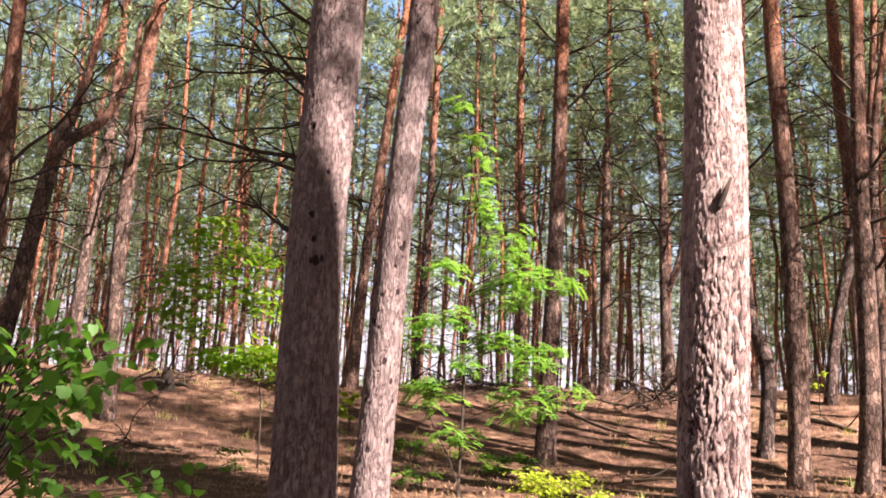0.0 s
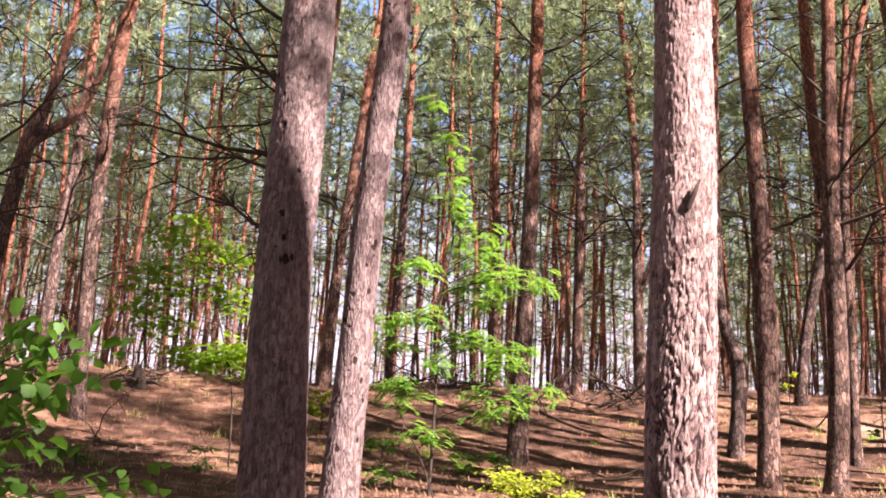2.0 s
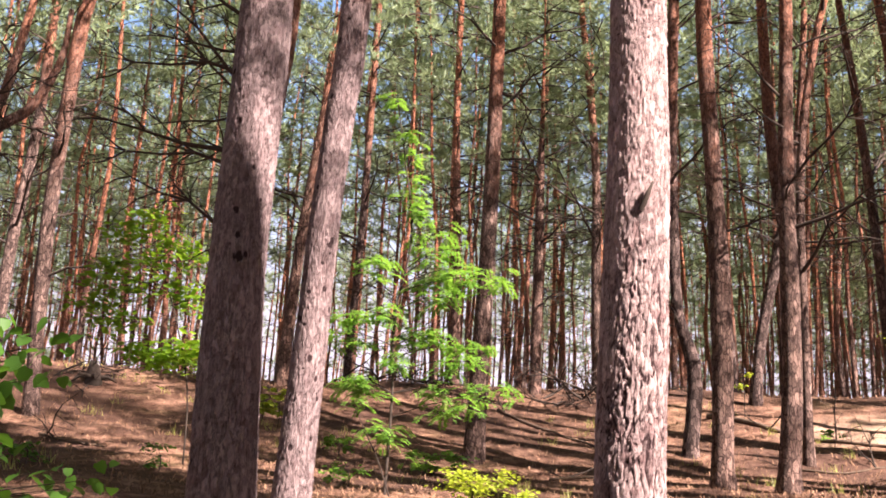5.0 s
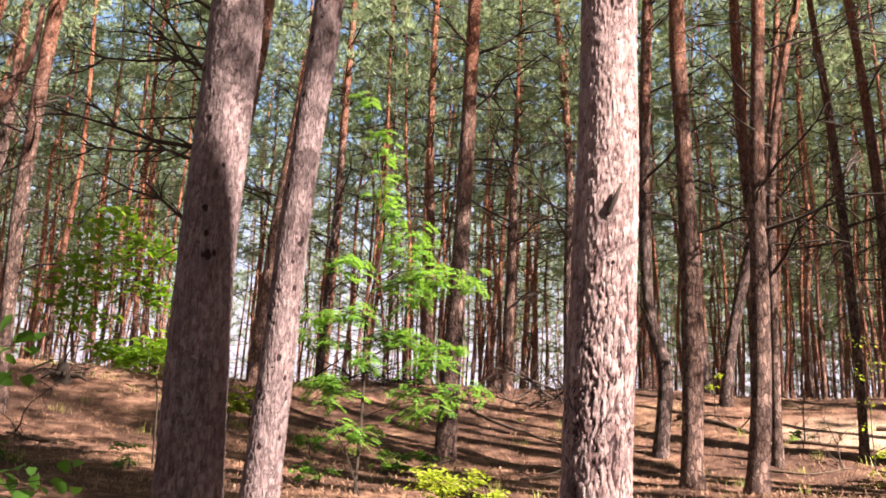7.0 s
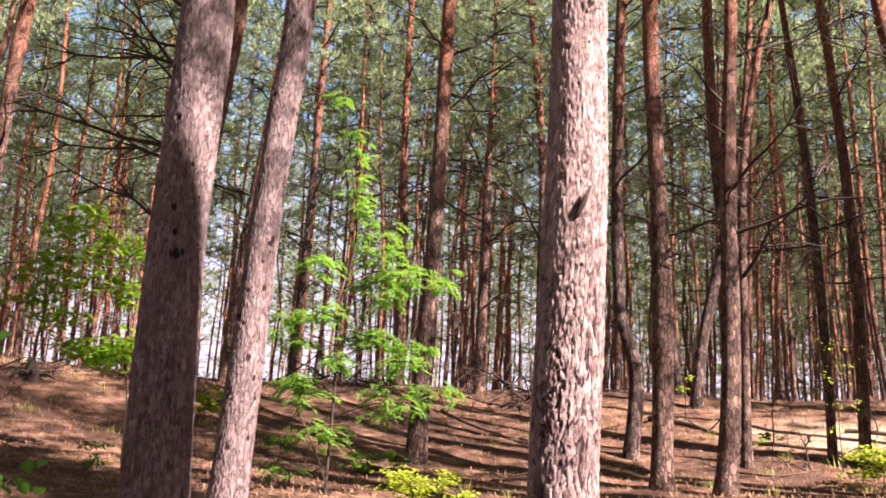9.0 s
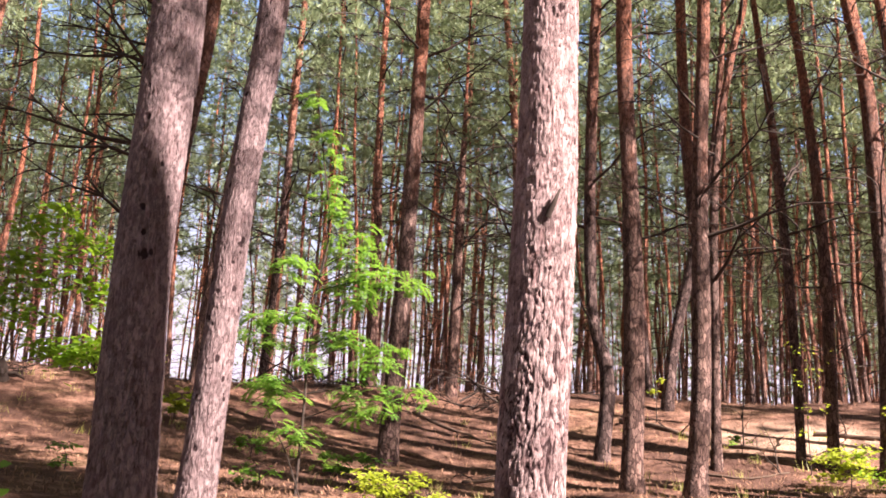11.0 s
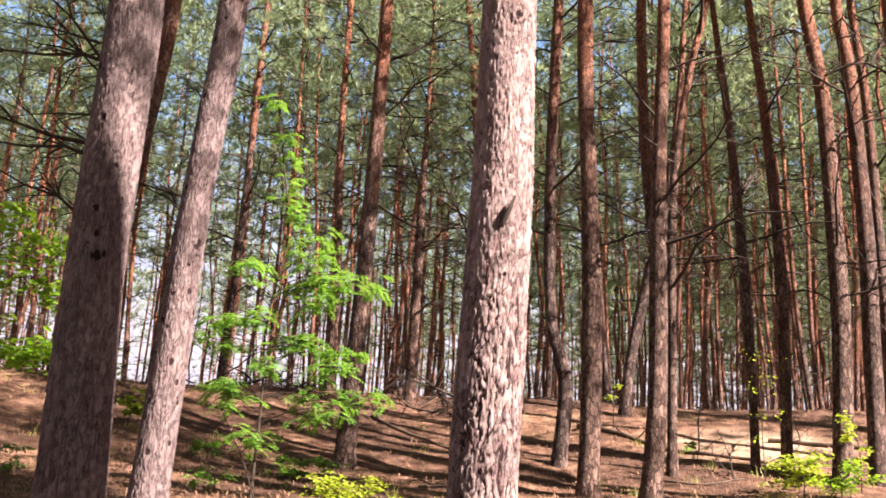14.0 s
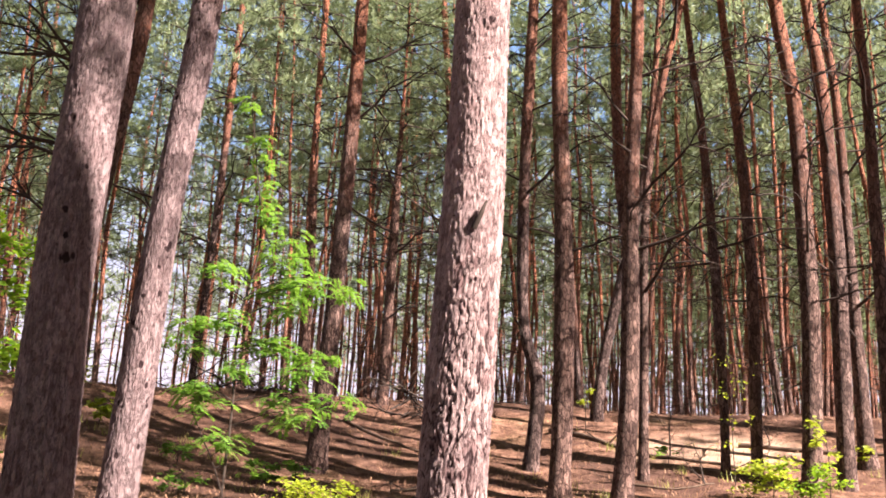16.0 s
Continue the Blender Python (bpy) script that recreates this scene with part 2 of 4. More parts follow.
def build_haze():
    """The pale sky low over the horizon, all round and very far off."""
    n = Nodes("horizon_haze")
    geo, split = n.add("NewGeometry"), n.add("SeparateXYZ")
    n.link(geo.outputs["Position"], split.inputs[0])
    high = n.add("MapRange", From_Min=330.0, From_Max=850.0)
    n.link(split.outputs["Z"], high.inputs["Value"])
    shine = n.add("Emission", Strength=0.23)
    n.link(n.ramp(high.outputs[0], (0.0, (0.9, 0.86, 1.0)), (0.25, (0.68, 0.79, 1.0)), (0.6, (0.36, 0.6, 1.0)), (1.0, (0.28, 0.52, 1.0))), shine.inputs["Color"])
    n.link(shine.outputs[0], n.out.inputs["Surface"])
    sh = Shape()
    steps = 96
    for r, z in ((1500, -200), (1500, 300), (1480, 600), (1420, 900)):
        for k in range(steps):
            a = 2 * math.pi * k / steps
            sh.v.append((r * math.sin(a), r * math.cos(a), z))
    for j in range(3):
        for k in range(steps):
            a, b = j * steps + k, j * steps + (k + 1) % steps
            sh.f.append((a, b, b + steps, a + steps))
            sh.m.append(0)
    sh.up = [0.0] * len(sh.v)
    tagged(new("backdrop", sh.mesh("backdrop", n.mat)), "pale hazy sky low above the horizon", "sky", kind="structure")


build_haze()


# ---- pines ----
def bezier(pts, count):
    """Points along a smooth line through pts (rows of x, y, z, radius)."""
    pts = [np.array(p, float) for p in pts]
    line = [2 * pts[0] - pts[1]] + pts + [2 * pts[-1] - pts[-2]]
    out = []
    for i in range(1, len(line) - 2):
        a, b, c, d = line[i - 1:i + 3]
        for k in range(count):
            t = k / count
            out.append(0.5 * (2 * b + (c - a) * t + (2 * a - 5 * b + 4 * c - d) * t * t + (3 * b - a - 3 * c + d) * t ** 3))
    out.append(pts[-1])
    return out


def twig_way(rnd, way, spread):
    v = Vector((rnd.gauss(0, 1), rnd.gauss(0, 1), rnd.gauss(0, 1)))
    return (way + v.normalized() * spread).normalized()


def tuft(sh, rnd, p, way, count, length, width, mat):
    """A spray of needles at p."""
    for _ in range(count):
        d = twig_way(rnd, way, 1.15)
        s = d.cross(Vector((rnd.gauss(0, 1), rnd.gauss(0, 1), rnd.gauss(0, 1)))).normalized() * width
        l = length * rnd.uniform(0.6, 1.2)
        q = p + d * l * 0.12
        sh.face((q - s * 0.5, q + s * 0.5, p + d * l), mat)


def crown_mesh(seed, height, reach, limbs, shoots, count, length, width, bare=0, sprays=3, cheap=False):
    """Limbs and needle-covered shoots of the upper tree, from z = 0 up; the trunk runs along z."""
    rnd = random.Random(seed)
    sh = Shape()
    for i in range(limbs):
        f = (i + rnd.random()) / limbs
        z = height * f ** 0.9
        a = i * 2.4 + rnd.uniform(-0.5, 0.5)
        long = reach * min(0.55 + 1.6 * f, 1.12 - 0.72 * f) * rnd.uniform(0.6, 1.2)
        rise = rnd.uniform(-0.1, 0.3) + 0.5 * f
        out = Vector((math.cos(a), math.sin(a), 0))
        pts = [Vector((0, 0, z))]
        way = (out + Vector((0, 0, rise))).normalized()
        for k in range(4):
            way = twig_way(rnd, way, 0.22)
            pts.append(pts[-1] + way * long / 4)
        thick = 0.016 + 0.02 * long / reach
        if cheap:
            sh.tube(pts[::2], [thick, thick * 0.6, thick * 0.2], 3, 2, cap=False)
        else:
            sh.tube(pts, [thick, thick * 0.8, thick * 0.6, thick * 0.4, thick * 0.2], 3, 2, cap=False)
        for k in range(sprays):
            # flat sprays of shoots: each shoot is a small brush of needles that turns up at its end
            t = (0.35 + 0.65 * (k + rnd.random()) / sprays) * 4
            j = min(int(t), 3)
            p = pts[j].lerp(pts[j + 1], t - j)
            w2 = twig_way(rnd, (pts[j + 1] - pts[j]).normalized(), 0.8)
            w2.z = abs(w2.z) * 0.4
            e = p + w2 * rnd.uniform(0.15, 0.4) * (0.6 + 0.3 * reach)
            if not cheap:
                sh.tube((p, e), (0.009, 0.004), 3, 2, cap=False)
            wide = rnd.uniform(0.7, 1.3) * (0.5 + 0.35 * reach)
            for _ in range(shoots):
                spot = e + Vector((rnd.gauss(0, 0.23), rnd.gauss(0, 0.23), abs(rnd.gauss(0, 0.1)) - 0.04)) * wide
                aim = (spot - p).normalized() + Vector((0, 0, 0.7))
                tuft(sh, rnd, spot, aim.normalized(), count, length, width, 1)
    for _ in range(bare):
        p = Vector((0, 0, -rnd.uniform(-1.0, 7.0)))
        a = rnd.uniform(0, 2 * math.pi)
        way = Vector((math.cos(a), math.sin(a), rnd.uniform(-0.2, 0.6))).normalized()
        l = rnd.uniform(0.6, 2.0)
        m1 = p + twig_way(rnd, way, 0.2) * l * 0.5
        e = m1 + twig_way(rnd, way, 0.4) * l * 0.5
        sh.tube((p, m1, e), (0.018, 0.012, 0.005), 3, 2, cap=False)
        sh.tube((m1, m1 + twig_way(rnd, way, 0.9) * l * 0.4), (0.009, 0.004), 3, 2, cap=False)
    return sh.mesh("crown", BARK, NEEDLES, DEAD)


def branch_mesh(seed, length, forks, droop, thick=0.02):
    """A bare dead branch along x with side twigs."""
    rnd = random.Random(seed)
    sh = Shape()

    def grow(p, way, long, r, level):
        pts = [p]
        for k in range(5):
            way = twig_way(rnd, way, 0.3)
            way.z -= droop * (0.25 if level == 0 else 0.1)
            way.normalize()
            pts.append(pts[-1] + way * long / 5)
        sh.tube(pts, [r, r * 0.85, r * 0.7, r * 0.5, r * 0.35, r * 0.15], 5 if level == 0 else 3, 0, cap=False)
        if level < 2:
            for k in range(forks if level == 0 else 2):
                j = rnd.randint(1, 4)
                grow(pts[j].copy(), twig_way(rnd, way, 1.0), long * rnd.uniform(0.25, 0.5), r * 0.5, level + 1)

    grow(Vector((0, 0, 0)), Vector((1, 0, 0.25 + droop * 0.4)).normalized(), length, thick, 0)
    return sh.mesh("branch", DEAD)


CROWNS = [crown_mesh(10 + i, 7.5 + 0.5 * (i % 3), 2.1 + 0.2 * (i % 2), 34, 8, 9, 0.22, 0.035) for i in range(4)]
CROWNS_FAR = [crown_mesh(40 + i, 10.5 + 0.7 * (i % 4), 2.0 + 0.25 * (i % 3), 23 + 4 * (i % 3), 5, 9, 0.33, 0.037, 12) for i in range(7)]
CROWNS_THIN = [crown_mesh(80 + i, 10.0 + 0.7 * (i % 3), 2.1, 15 + 3 * (i % 3), 4, 7, 0.4, 0.055, 4, 2, True) for i in range(5)]
CROWNS_MID = [crown_mesh(55 + i, 7.5 + 0.7 * i, 2.3, 16, 3, 4, 0.5, 0.2, 0, 2, True) for i in range(3)]
BRANCHES = [branch_mesh(70 + i, 1.0 + 0.22 * i, 5, (-0.1, 0.25, 0.5)[i % 3], 0.016 + 0.0025 * i) for i in range(9)]
ARCHES = [branch_mesh(95 + i, 1.7, 6, 0.5, 0.026) for i in range(3)]


def trunk_mesh(line, root, sides=14, lumps=0.06):
    """A tapered trunk along line (rows of x, y, z, radius), uneven, with a widened foot."""
    sh = Shape()
    sh.tube([p[:3] for p in line], [p[3] for p in line], sides, 0, root)
    for i in range(len(sh.v)):
        p = line[min(i // sides, len(line) - 1)]
        v = Vector(sh.v[i])
        c = Vector(p[:3])
        k = 1 + lumps * noise.noise((v.x * 3 + p[0], v.y * 3, v.z * 1.4)) + 0.6 * lumps * noise.noise((v.x * 9, v.y * 9, v.z * 5))
        flare = 1 + 0.28 * math.exp(-max(v.z - root, 0) / 0.22) * (1 + 0.5 * noise.noise((v.x * 5, v.y * 5, root)))
        sh.v[i] = tuple(c + Vector(((v.x - c.x) * k * flare, (v.y - c.y) * k * flare, v.z - c.z)))
    return sh.mesh("trunk", BARK)


def limb(tree, rows):
    """A second stem that forks from a trunk."""
    base = np.array((*tree.location, 0.0))
    line = bezier([np.array(r, float) - base for r in rows], 5)
    sh = Shape()
    sh.tube([p[:3] for p in line], [p[3] for p in line], 10, 0, 0.0)
    part("limb", sh.mesh("limb", BARK), tree)


def arm(tree, line, z, way, scale, rise, seed):
    """One long bare branch at height z over the root, pointing to way (degrees)."""
    p = on_trunk(line, z)
    m = pose(p[0] + 0.8 * p[3] * math.cos(radians(way)), p[1] + 0.8 * p[3] * math.sin(radians(way)), z, 0, -rise, way)
    part("branch", ARCHES[seed % 3], tree, m=m @ Matrix.Diagonal((scale, scale, scale, 1)))


def on_trunk(line, z):
    for a, b in zip(line, line[1:]):
        if a[2] <= z <= b[2]:
            return a + (b - a) * (z - a[2]) / (b[2] - a[2])
    return line[-1]


def pine(label, rows, tall=19.0, crown=0, bare=10, low=2.5, seed=0, fan=(0, 360), slim=0.88, group="pines on the slope", leafy_from=None):
    """A pine whose trunk runs through rows of (x, y, z, radius); above them it goes on to its full height."""
    rnd = random.Random(seed * 7 + 1)
    x, y = rows[0][:2]
    way = np.array(rows[0]) - np.array(rows[1])
    root = ground_z(x, y)
    first = np.array(rows[0], float)
    if first[2] > root + 0.3:
        first[:3] += way[:3] / abs(way[2]) * (first[2] - root)
        first[3] *= 1.06
    x, y = first[0], first[1]
    root = ground_z(x, y)
    first[2] = root - 0.25
    tree = thing("pine_tree", x, y, root, label, "tree", group)
    rows = [first] + [np.array(r, float) for r in rows[1 if abs(rows[0][2] - root) < 0.45 else 0:]]
    for r in rows:
        r[3] *= slim
    top, lean = rows[-1], (rows[-1] - rows[-2]) / max(rows[-1][2] - rows[-2][2], 0.1)
    end_z = root + tall
    if end_z - top[2] > 1.0:
        for f in (0.5, 1.0):
            rise = (end_z - top[2]) * f
            rows.append(np.array((top[0] + lean[0] * rise * 0.6, top[1] + lean[1] * rise * 0.6, top[2] + rise, top[3] * (1 - 0.82 * f))))
    line = bezier(rows, 7)
    for p in line:
        p[:3] -= (x, y, root)
    part("trunk", trunk_mesh(line, 0.0), tree)
    size = CROWNS[crown % 4]
    start = leafy_from or max(tall - 7.8, 6.0)
    c = on_trunk(line, start)
    e = line[-1]
    tilt = Vector((e[0] - c[0], e[1] - c[1], e[2] - c[2])).to_track_quat("Z", "Y").to_matrix().to_4x4()
    stretch = (e[2] - c[2]) / 7.6
    part("crown", size, tree, m=Matrix.Translation(c[:3]) @ tilt @ pose(0, 0, 0, 0, 0, rnd.uniform(0, 360)) @ Matrix.Diagonal((1, 1, stretch, 1)))
    for _ in range(bare):
        z = rnd.uniform(low, start + 1.0)
        p = on_trunk(line, z)
        a = rnd.uniform(*fan)
        k = rnd.uniform(0.6, 1.15)
        part("branch", rnd.choice(BRANCHES), tree, m=pose(p[0] + 0.7 * p[3] * math.cos(radians(a)), p[1] + 0.7 * p[3] * math.sin(radians(a)), z, 0, rnd.uniform(-15, 18), a) @ Matrix.Diagonal((k, k, k, 1)))
    return tree, line


def lattice(u, v, wrap, seed):
    """Smooth noise between -1 and 1 (u wraps round the trunk)."""
    iu, iv = np.floor(u), np.floor(v)
    fu, fv = u - iu, v - iv
    fu, fv = fu * fu * (3 - 2 * fu), fv * fv * (3 - 2 * fv)

    def corner(a, b):
        h = np.sin(np.mod(iu + a, wrap) * 127.1 + (iv + b) * 311.7 + seed * 17.3) * 43758.5453
        return 2 * (h - np.floor(h)) - 1

    top = corner(0, 0) * (1 - fu) + corner(1, 0) * fu
    low = corner(0, 1) * (1 - fu) + corner(1, 1) * fu
    return top * (1 - fv) + low * fv


def cells(u, v, wrap, seed):
    """Uneven cells on a cylinder: how far each place is from its cell's edge, and a random number for the cell."""
    iu, iv = np.floor(u), np.floor(v)
    first, second, pick = np.full(u.shape, 9.0), np.full(u.shape, 9.0), np.zeros(u.shape)
    for a in (-1, 0, 1):
        for b in (-1, 0, 1):
            cu, cv = iu + a, iv + b
            key = np.mod(cu, wrap) * 127.1 + cv * 311.7 + seed * 17.3
            h1, h2, h3 = (np.mod(np.sin(key * k) * 43758.5453, 1.0) for k in (1.0, 1.37, 1.91))
            d = np.hypot(cu + 0.15 + 0.7 * h1 - u, cv + 0.1 + 0.8 * h2 - v)
            near = d < first
            second = np.where(near, first, np.minimum(second, d))
            pick = np.where(near, h3, pick)
            first = np.where(near, d, first)
    return second - first, pick


def near_pine(label, rows, seed, carve=0.9, knots=8, rough_to=2.6, bark=None, scars=()):
    """A pine close to the camera, its bark carved into long plates low down (up to rough_to) and into small flakes above."""
    tree, line = pine(label, rows, tall=19.0, crown=seed, bare=0, seed=seed, slim=0.97)
    trunk = [o for o in tree.children if o.name.startswith("trunk")][0]
    low, high = 0.3, 5.6
    zs = np.concatenate((np.linspace(-0.25, low, 8)[:-1], np.arange(low, high, 0.0125), np.linspace(high, line[-1][2], 40)))
    around = 176
    stations = np.array([on_trunk(line, z) for z in zs])
    stations[:, 2] = zs
    ang = np.arange(around) * 2 * math.pi / around
    ang = ang - 0.5 * np.sin(ang + math.pi / 2)
    A, Z = np.meshgrid(ang, zs)
    R = np.repeat(stations[:, 3:4], around, 1)
    turn = A / (2 * math.pi)
    crumbs = lattice(turn * 90, Z / 0.04, 90, seed + 5) + 0.8 * lattice(turn * 100, Z / 0.02, 100, seed + 6)
    sway = 0.5 * lattice(turn * 7, Z / 0.3, 7, seed + 1) + 0.45 * lattice(turn * 24, Z / 0.06, 24, seed + 2) + 0.2 * crumbs
    coarse = np.clip(0.5 + (rough_to - Z) / 1.6 + 0.35 * lattice(turn * 5, Z / 0.6, 5, seed + 9), 0, 1)
    slab, slab_pick = cells(turn * 25 + sway, Z / 0.27 + 0.7 * lattice(turn * 25, Z / 0.2, 25, seed + 10), 25, seed + 3)
    flake, flake_pick = cells(turn * 40 + 1.3 * sway, Z / 0.048 + 0.5 * sway, 40, seed + 4)
    split = np.clip(slab / 0.24 - 0.1 + 0.5 * np.clip(lattice(turn * 14, Z / 0.22, 14, seed + 14), -0.1, 1), 0, 1)
    chip = np.clip(flake / 0.25 - 0.02 + 0.25 * crumbs, 0, 1)
    keep = np.clip(1.15 - 1.6 * np.mod(flake_pick * 7.3, 1.0) - 0.25 * crumbs, 0, 1)
    chip = 1 - (1 - chip) * (1 - 0.55 * keep)
    plate = np.minimum(1 - (1 - split) * coarse, 1 - (1 - chip) * (0.9 - 0.35 * coarse))
    plate = 1 - (1 - plate) * carve
    jitter = np.random.default_rng(seed).normal(0, 1, A.shape)
    plate = np.clip(plate + 0.1 * jitter + 0.08 * crumbs, 0, 1)
    rnd = random.Random(seed)
    for _ in range(knots):
        kz, ka, ks = rnd.uniform(0.6, 7.0), rnd.uniform(0, 2 * math.pi), rnd.uniform(0.008, 0.024)
        dist = np.hypot(np.angle(np.exp(1j * (A - ka))) * R, (Z - kz) * rnd.uniform(0.6, 1.1)) / ks
        plate = np.minimum(plate, np.clip(dist + 0.3 * crumbs - 0.6, 0, 1))
    for kz, way, ks in scars:
        # old branch scars: a dark hollow with a raised rim
        dist = np.hypot(np.angle(np.exp(1j * (A - radians(way)))) * R, (Z - kz) * 0.85) / ks
        plate = np.minimum(plate, np.clip(dist + 0.35 * crumbs - 0.5, 0, 1))
        R = R + 0.012 * np.exp(-(dist - 1.3) ** 2 / 0.3)
    fade = np.clip((R - 0.03) / 0.1, 0, 1)
    level = coarse * (slab_pick - 0.5) + (flake_pick - 0.5)
    bumpy = (0.011 * (plate - 1) * (0.35 + 0.65 * coarse) + 0.003 * level + 0.003 * crumbs) * fade
    swell = 0.012 * np.sin(Z * 2.3 + A + seed) + 0.008 * np.sin(Z * 5.1 + 2 * A)
    R = R * (1 + swell) + bumpy + 0.35 * R * np.exp(-np.maximum(Z, 0) / 0.25)
    X, Y = stations[:, 0:1] + R * np.cos(A), stations[:, 1:2] + R * np.sin(A)
    verts = np.stack((X, Y, Z), -1).reshape(-1, 3)
    i = np.arange(len(zs) - 1)[:, None] * around
    k = np.arange(around)[None, :]
    faces = np.stack((i + k, i + (k + 1) % around, i + around + (k + 1) % around, i + around + k), -1).reshape(-1, 4)
    me = bpy.data.meshes.new("trunk")
    me.from_pydata(verts.tolist(), [], faces.tolist())
    me.materials.append(bark or BARK_NEAR)
    me.polygons.foreach_set("use_smooth", [True] * len(faces))
    me.attributes.new("up", "FLOAT", "POINT").data.foreach_set("value", Z.ravel())
    me.attributes.new("plate", "FLOAT", "POINT").data.foreach_set("value", plate.ravel())
    me.attributes.new("flake", "FLOAT", "POINT").data.foreach_set("value", np.clip(0.5 + 0.6 * level, 0, 1).ravel())
    trunk.data = me
    return tree, line


KNOWN = []
KNOWN.append(near_pine("tall pine with thick dark grey-brown plated bark", [(-0.86, 7.55, 2.12, 0.232), (-0.89, 7.55, 3.65, 0.203), (-0.87, 7.55, 4.85, 0.200), (-0.85, 7.55, 5.78, 0.196)], seed=0, carve=0.62, knots=34, rough_to=1.2, bark=BARK_DARK, scars=((2.26, -82, 0.036), (3.24, -113, 0.024), (2.9, -70, 0.014)))[0].location)
KNOWN.append(near_pine("leaning pine with pale pinkish-grey bark", [(-0.53, 9.48, 2.29, 0.165), (-0.46, 9.49, 3.63, 0.146), (-0.42, 9.49, 4.65, 0.138), (-0.34, 9.49, 5.75, 0.137), (-0.26, 9.50, 6.91, 0.139)], seed=1, carve=0.42, knots=120, rough_to=0.3, bark=BARK_DARK)[0].location)
tree, line = near_pine("stout pine with deeply cracked pinkish bark", [(1.54, 6.32, 2.10, 0.207), (1.59, 6.30, 3.53, 0.201), (1.63, 6.29, 5.17, 0.179)], seed=2, scars=((3.9, -82, 0.026), (2.2, -88, 0.013)))
snag = Shape()
snag.tube([Vector(p) - tree.location for p in ((1.572, 6.101, 3.718), (1.605, 6.068, 3.801), (1.639, 6.06, 3.885))], (0.019, 0.016, 0.007), 7, 0)
part("branch_stub", snag.mesh("branch_stub", DEAD), tree, "short dark broken branch stub")
KNOWN.append(tree.location)
tree, line = pine("straight pine with reddish upper trunk", [(1.91, 20.01, 3.85, 0.229), (2.06, 19.99, 7.17, 0.188), (2.13, 19.99, 9.39, 0.178), (2.20, 19.98, 13.01, 0.153)], crown=3, seed=3, tall=20.0, slim=0.82, bare=12, low=4.5)
arm(tree, line, 5.5, 4, 0.75, -4, 1)
arm(tree, line, 8.2, 170, 0.5, 20, 2)
arm(tree, line, 7.4, 200, 0.4, 10, 0)
KNOWN.append(tree.location)
KNOWN.append(pine("dark pine with many bare side branches", [(3.94, 26.57, 6.34, 0.190), (4.01, 26.56, 9.95, 0.169), (4.04, 26.55, 12.04, 0.130), (4.08, 26.55, 13.90, 0.073)], crown=4, seed=4, tall=11.5, slim=0.7, bare=34, low=2.0)[0].location)
KNOWN.append(pine("pine with a crooked bend low in its trunk", [(5.85, 20.29, 4.13, 0.157), (6.00, 20.25, 5.66, 0.160), (5.74, 20.32, 6.85, 0.119), (5.69, 20.34, 8.44, 0.133), (5.70, 20.33, 10.11, 0.125), (5.76, 20.32, 11.99, 0.128), (5.83, 20.30, 13.96, 0.119)], crown=5, seed=5, bare=16, leafy_from=10.0)[0].location)
tree, line = pine("grey-barked pine in dappled light", [(5.52, 17.32, 3.35, 0.197), (5.58, 17.30, 4.77, 0.192), (5.60, 17.30, 6.63, 0.193), (5.56, 17.31, 8.61, 0.160), (5.50, 17.33, 10.72, 0.160), (5.50, 17.33, 11.83, 0.158)], crown=6, seed=6, bare=12, low=3.5)
arm(tree, line, 4.8, 2, 0.6, 20, 2)
arm(tree, line, 6.6, 10, 0.6, 25, 0)
arm(tree, line, 8.0, 355, 0.7, 25, 1)
KNOWN.append(tree.location)
tree, _ = pine("forked pine with reddish bark", [(6.37, 16.86, 3.29, 0.204), (6.51, 16.81, 4.74, 0.190), (6.56, 16.79, 6.56, 0.177), (6.60, 16.78, 8.49, 0.154), (6.70, 16.74, 10.54, 0.134), (6.74, 16.72, 11.61, 0.131)], crown=7, seed=7, slim=0.84, bare=10, low=3.5)
limb(tree, [(6.94, 17.85, 7.58, 0.100), (6.85, 17.88, 8.61, 0.107), (6.78, 17.91, 10.01, 0.099), (6.76, 17.91, 11.36, 0.095), (6.77, 17.91, 12.75, 0.086), (6.82, 17.89, 15.97, 0.045)])
KNOWN.append(tree.location)
KNOWN.append(pine("thin pine leaning away near its top", [(7.83, 19.66, 4.03, 0.115), (7.88, 19.64, 6.11, 0.097), (7.92, 19.62, 8.45, 0.100), (8.05, 19.57, 10.33, 0.091), (8.38, 19.44, 12.30, 0.082), (8.70, 19.30, 13.83, 0.077)], crown=8, seed=8, bare=16)[0].location)
KNOWN.append(pine("slender pine curving at the top", [(9.43, 19.63, 4.17, 0.129), (9.44, 19.62, 5.69, 0.126), (9.37, 19.66, 8.61, 0.137), (9.23, 19.72, 11.28, 0.118), (9.01, 19.82, 14.18, 0.086)], crown=9, seed=9, slim=0.68, bare=16)[0].location)
KNOWN.append(pine("slender grey-brown pine on the slope", [(9.84, 19.21, 4.05, 0.160), (9.90, 19.18, 6.72, 0.160), (9.89, 19.18, 8.63, 0.153), (9.77, 19.24, 11.39, 0.129), (9.59, 19.33, 13.99, 0.109)], crown=10, seed=10, slim=0.68, bare=16)[0].location)
KNOWN.append(pine("sunlit pine with orange bark", [(10.51, 18.49, 3.87, 0.209), (10.65, 18.42, 6.61, 0.196), (10.65, 18.41, 8.57, 0.190), (10.61, 18.44, 11.38, 0.162), (10.39, 18.56, 13.67, 0.149)], crown=11, seed=11, bare=16)[0].location)
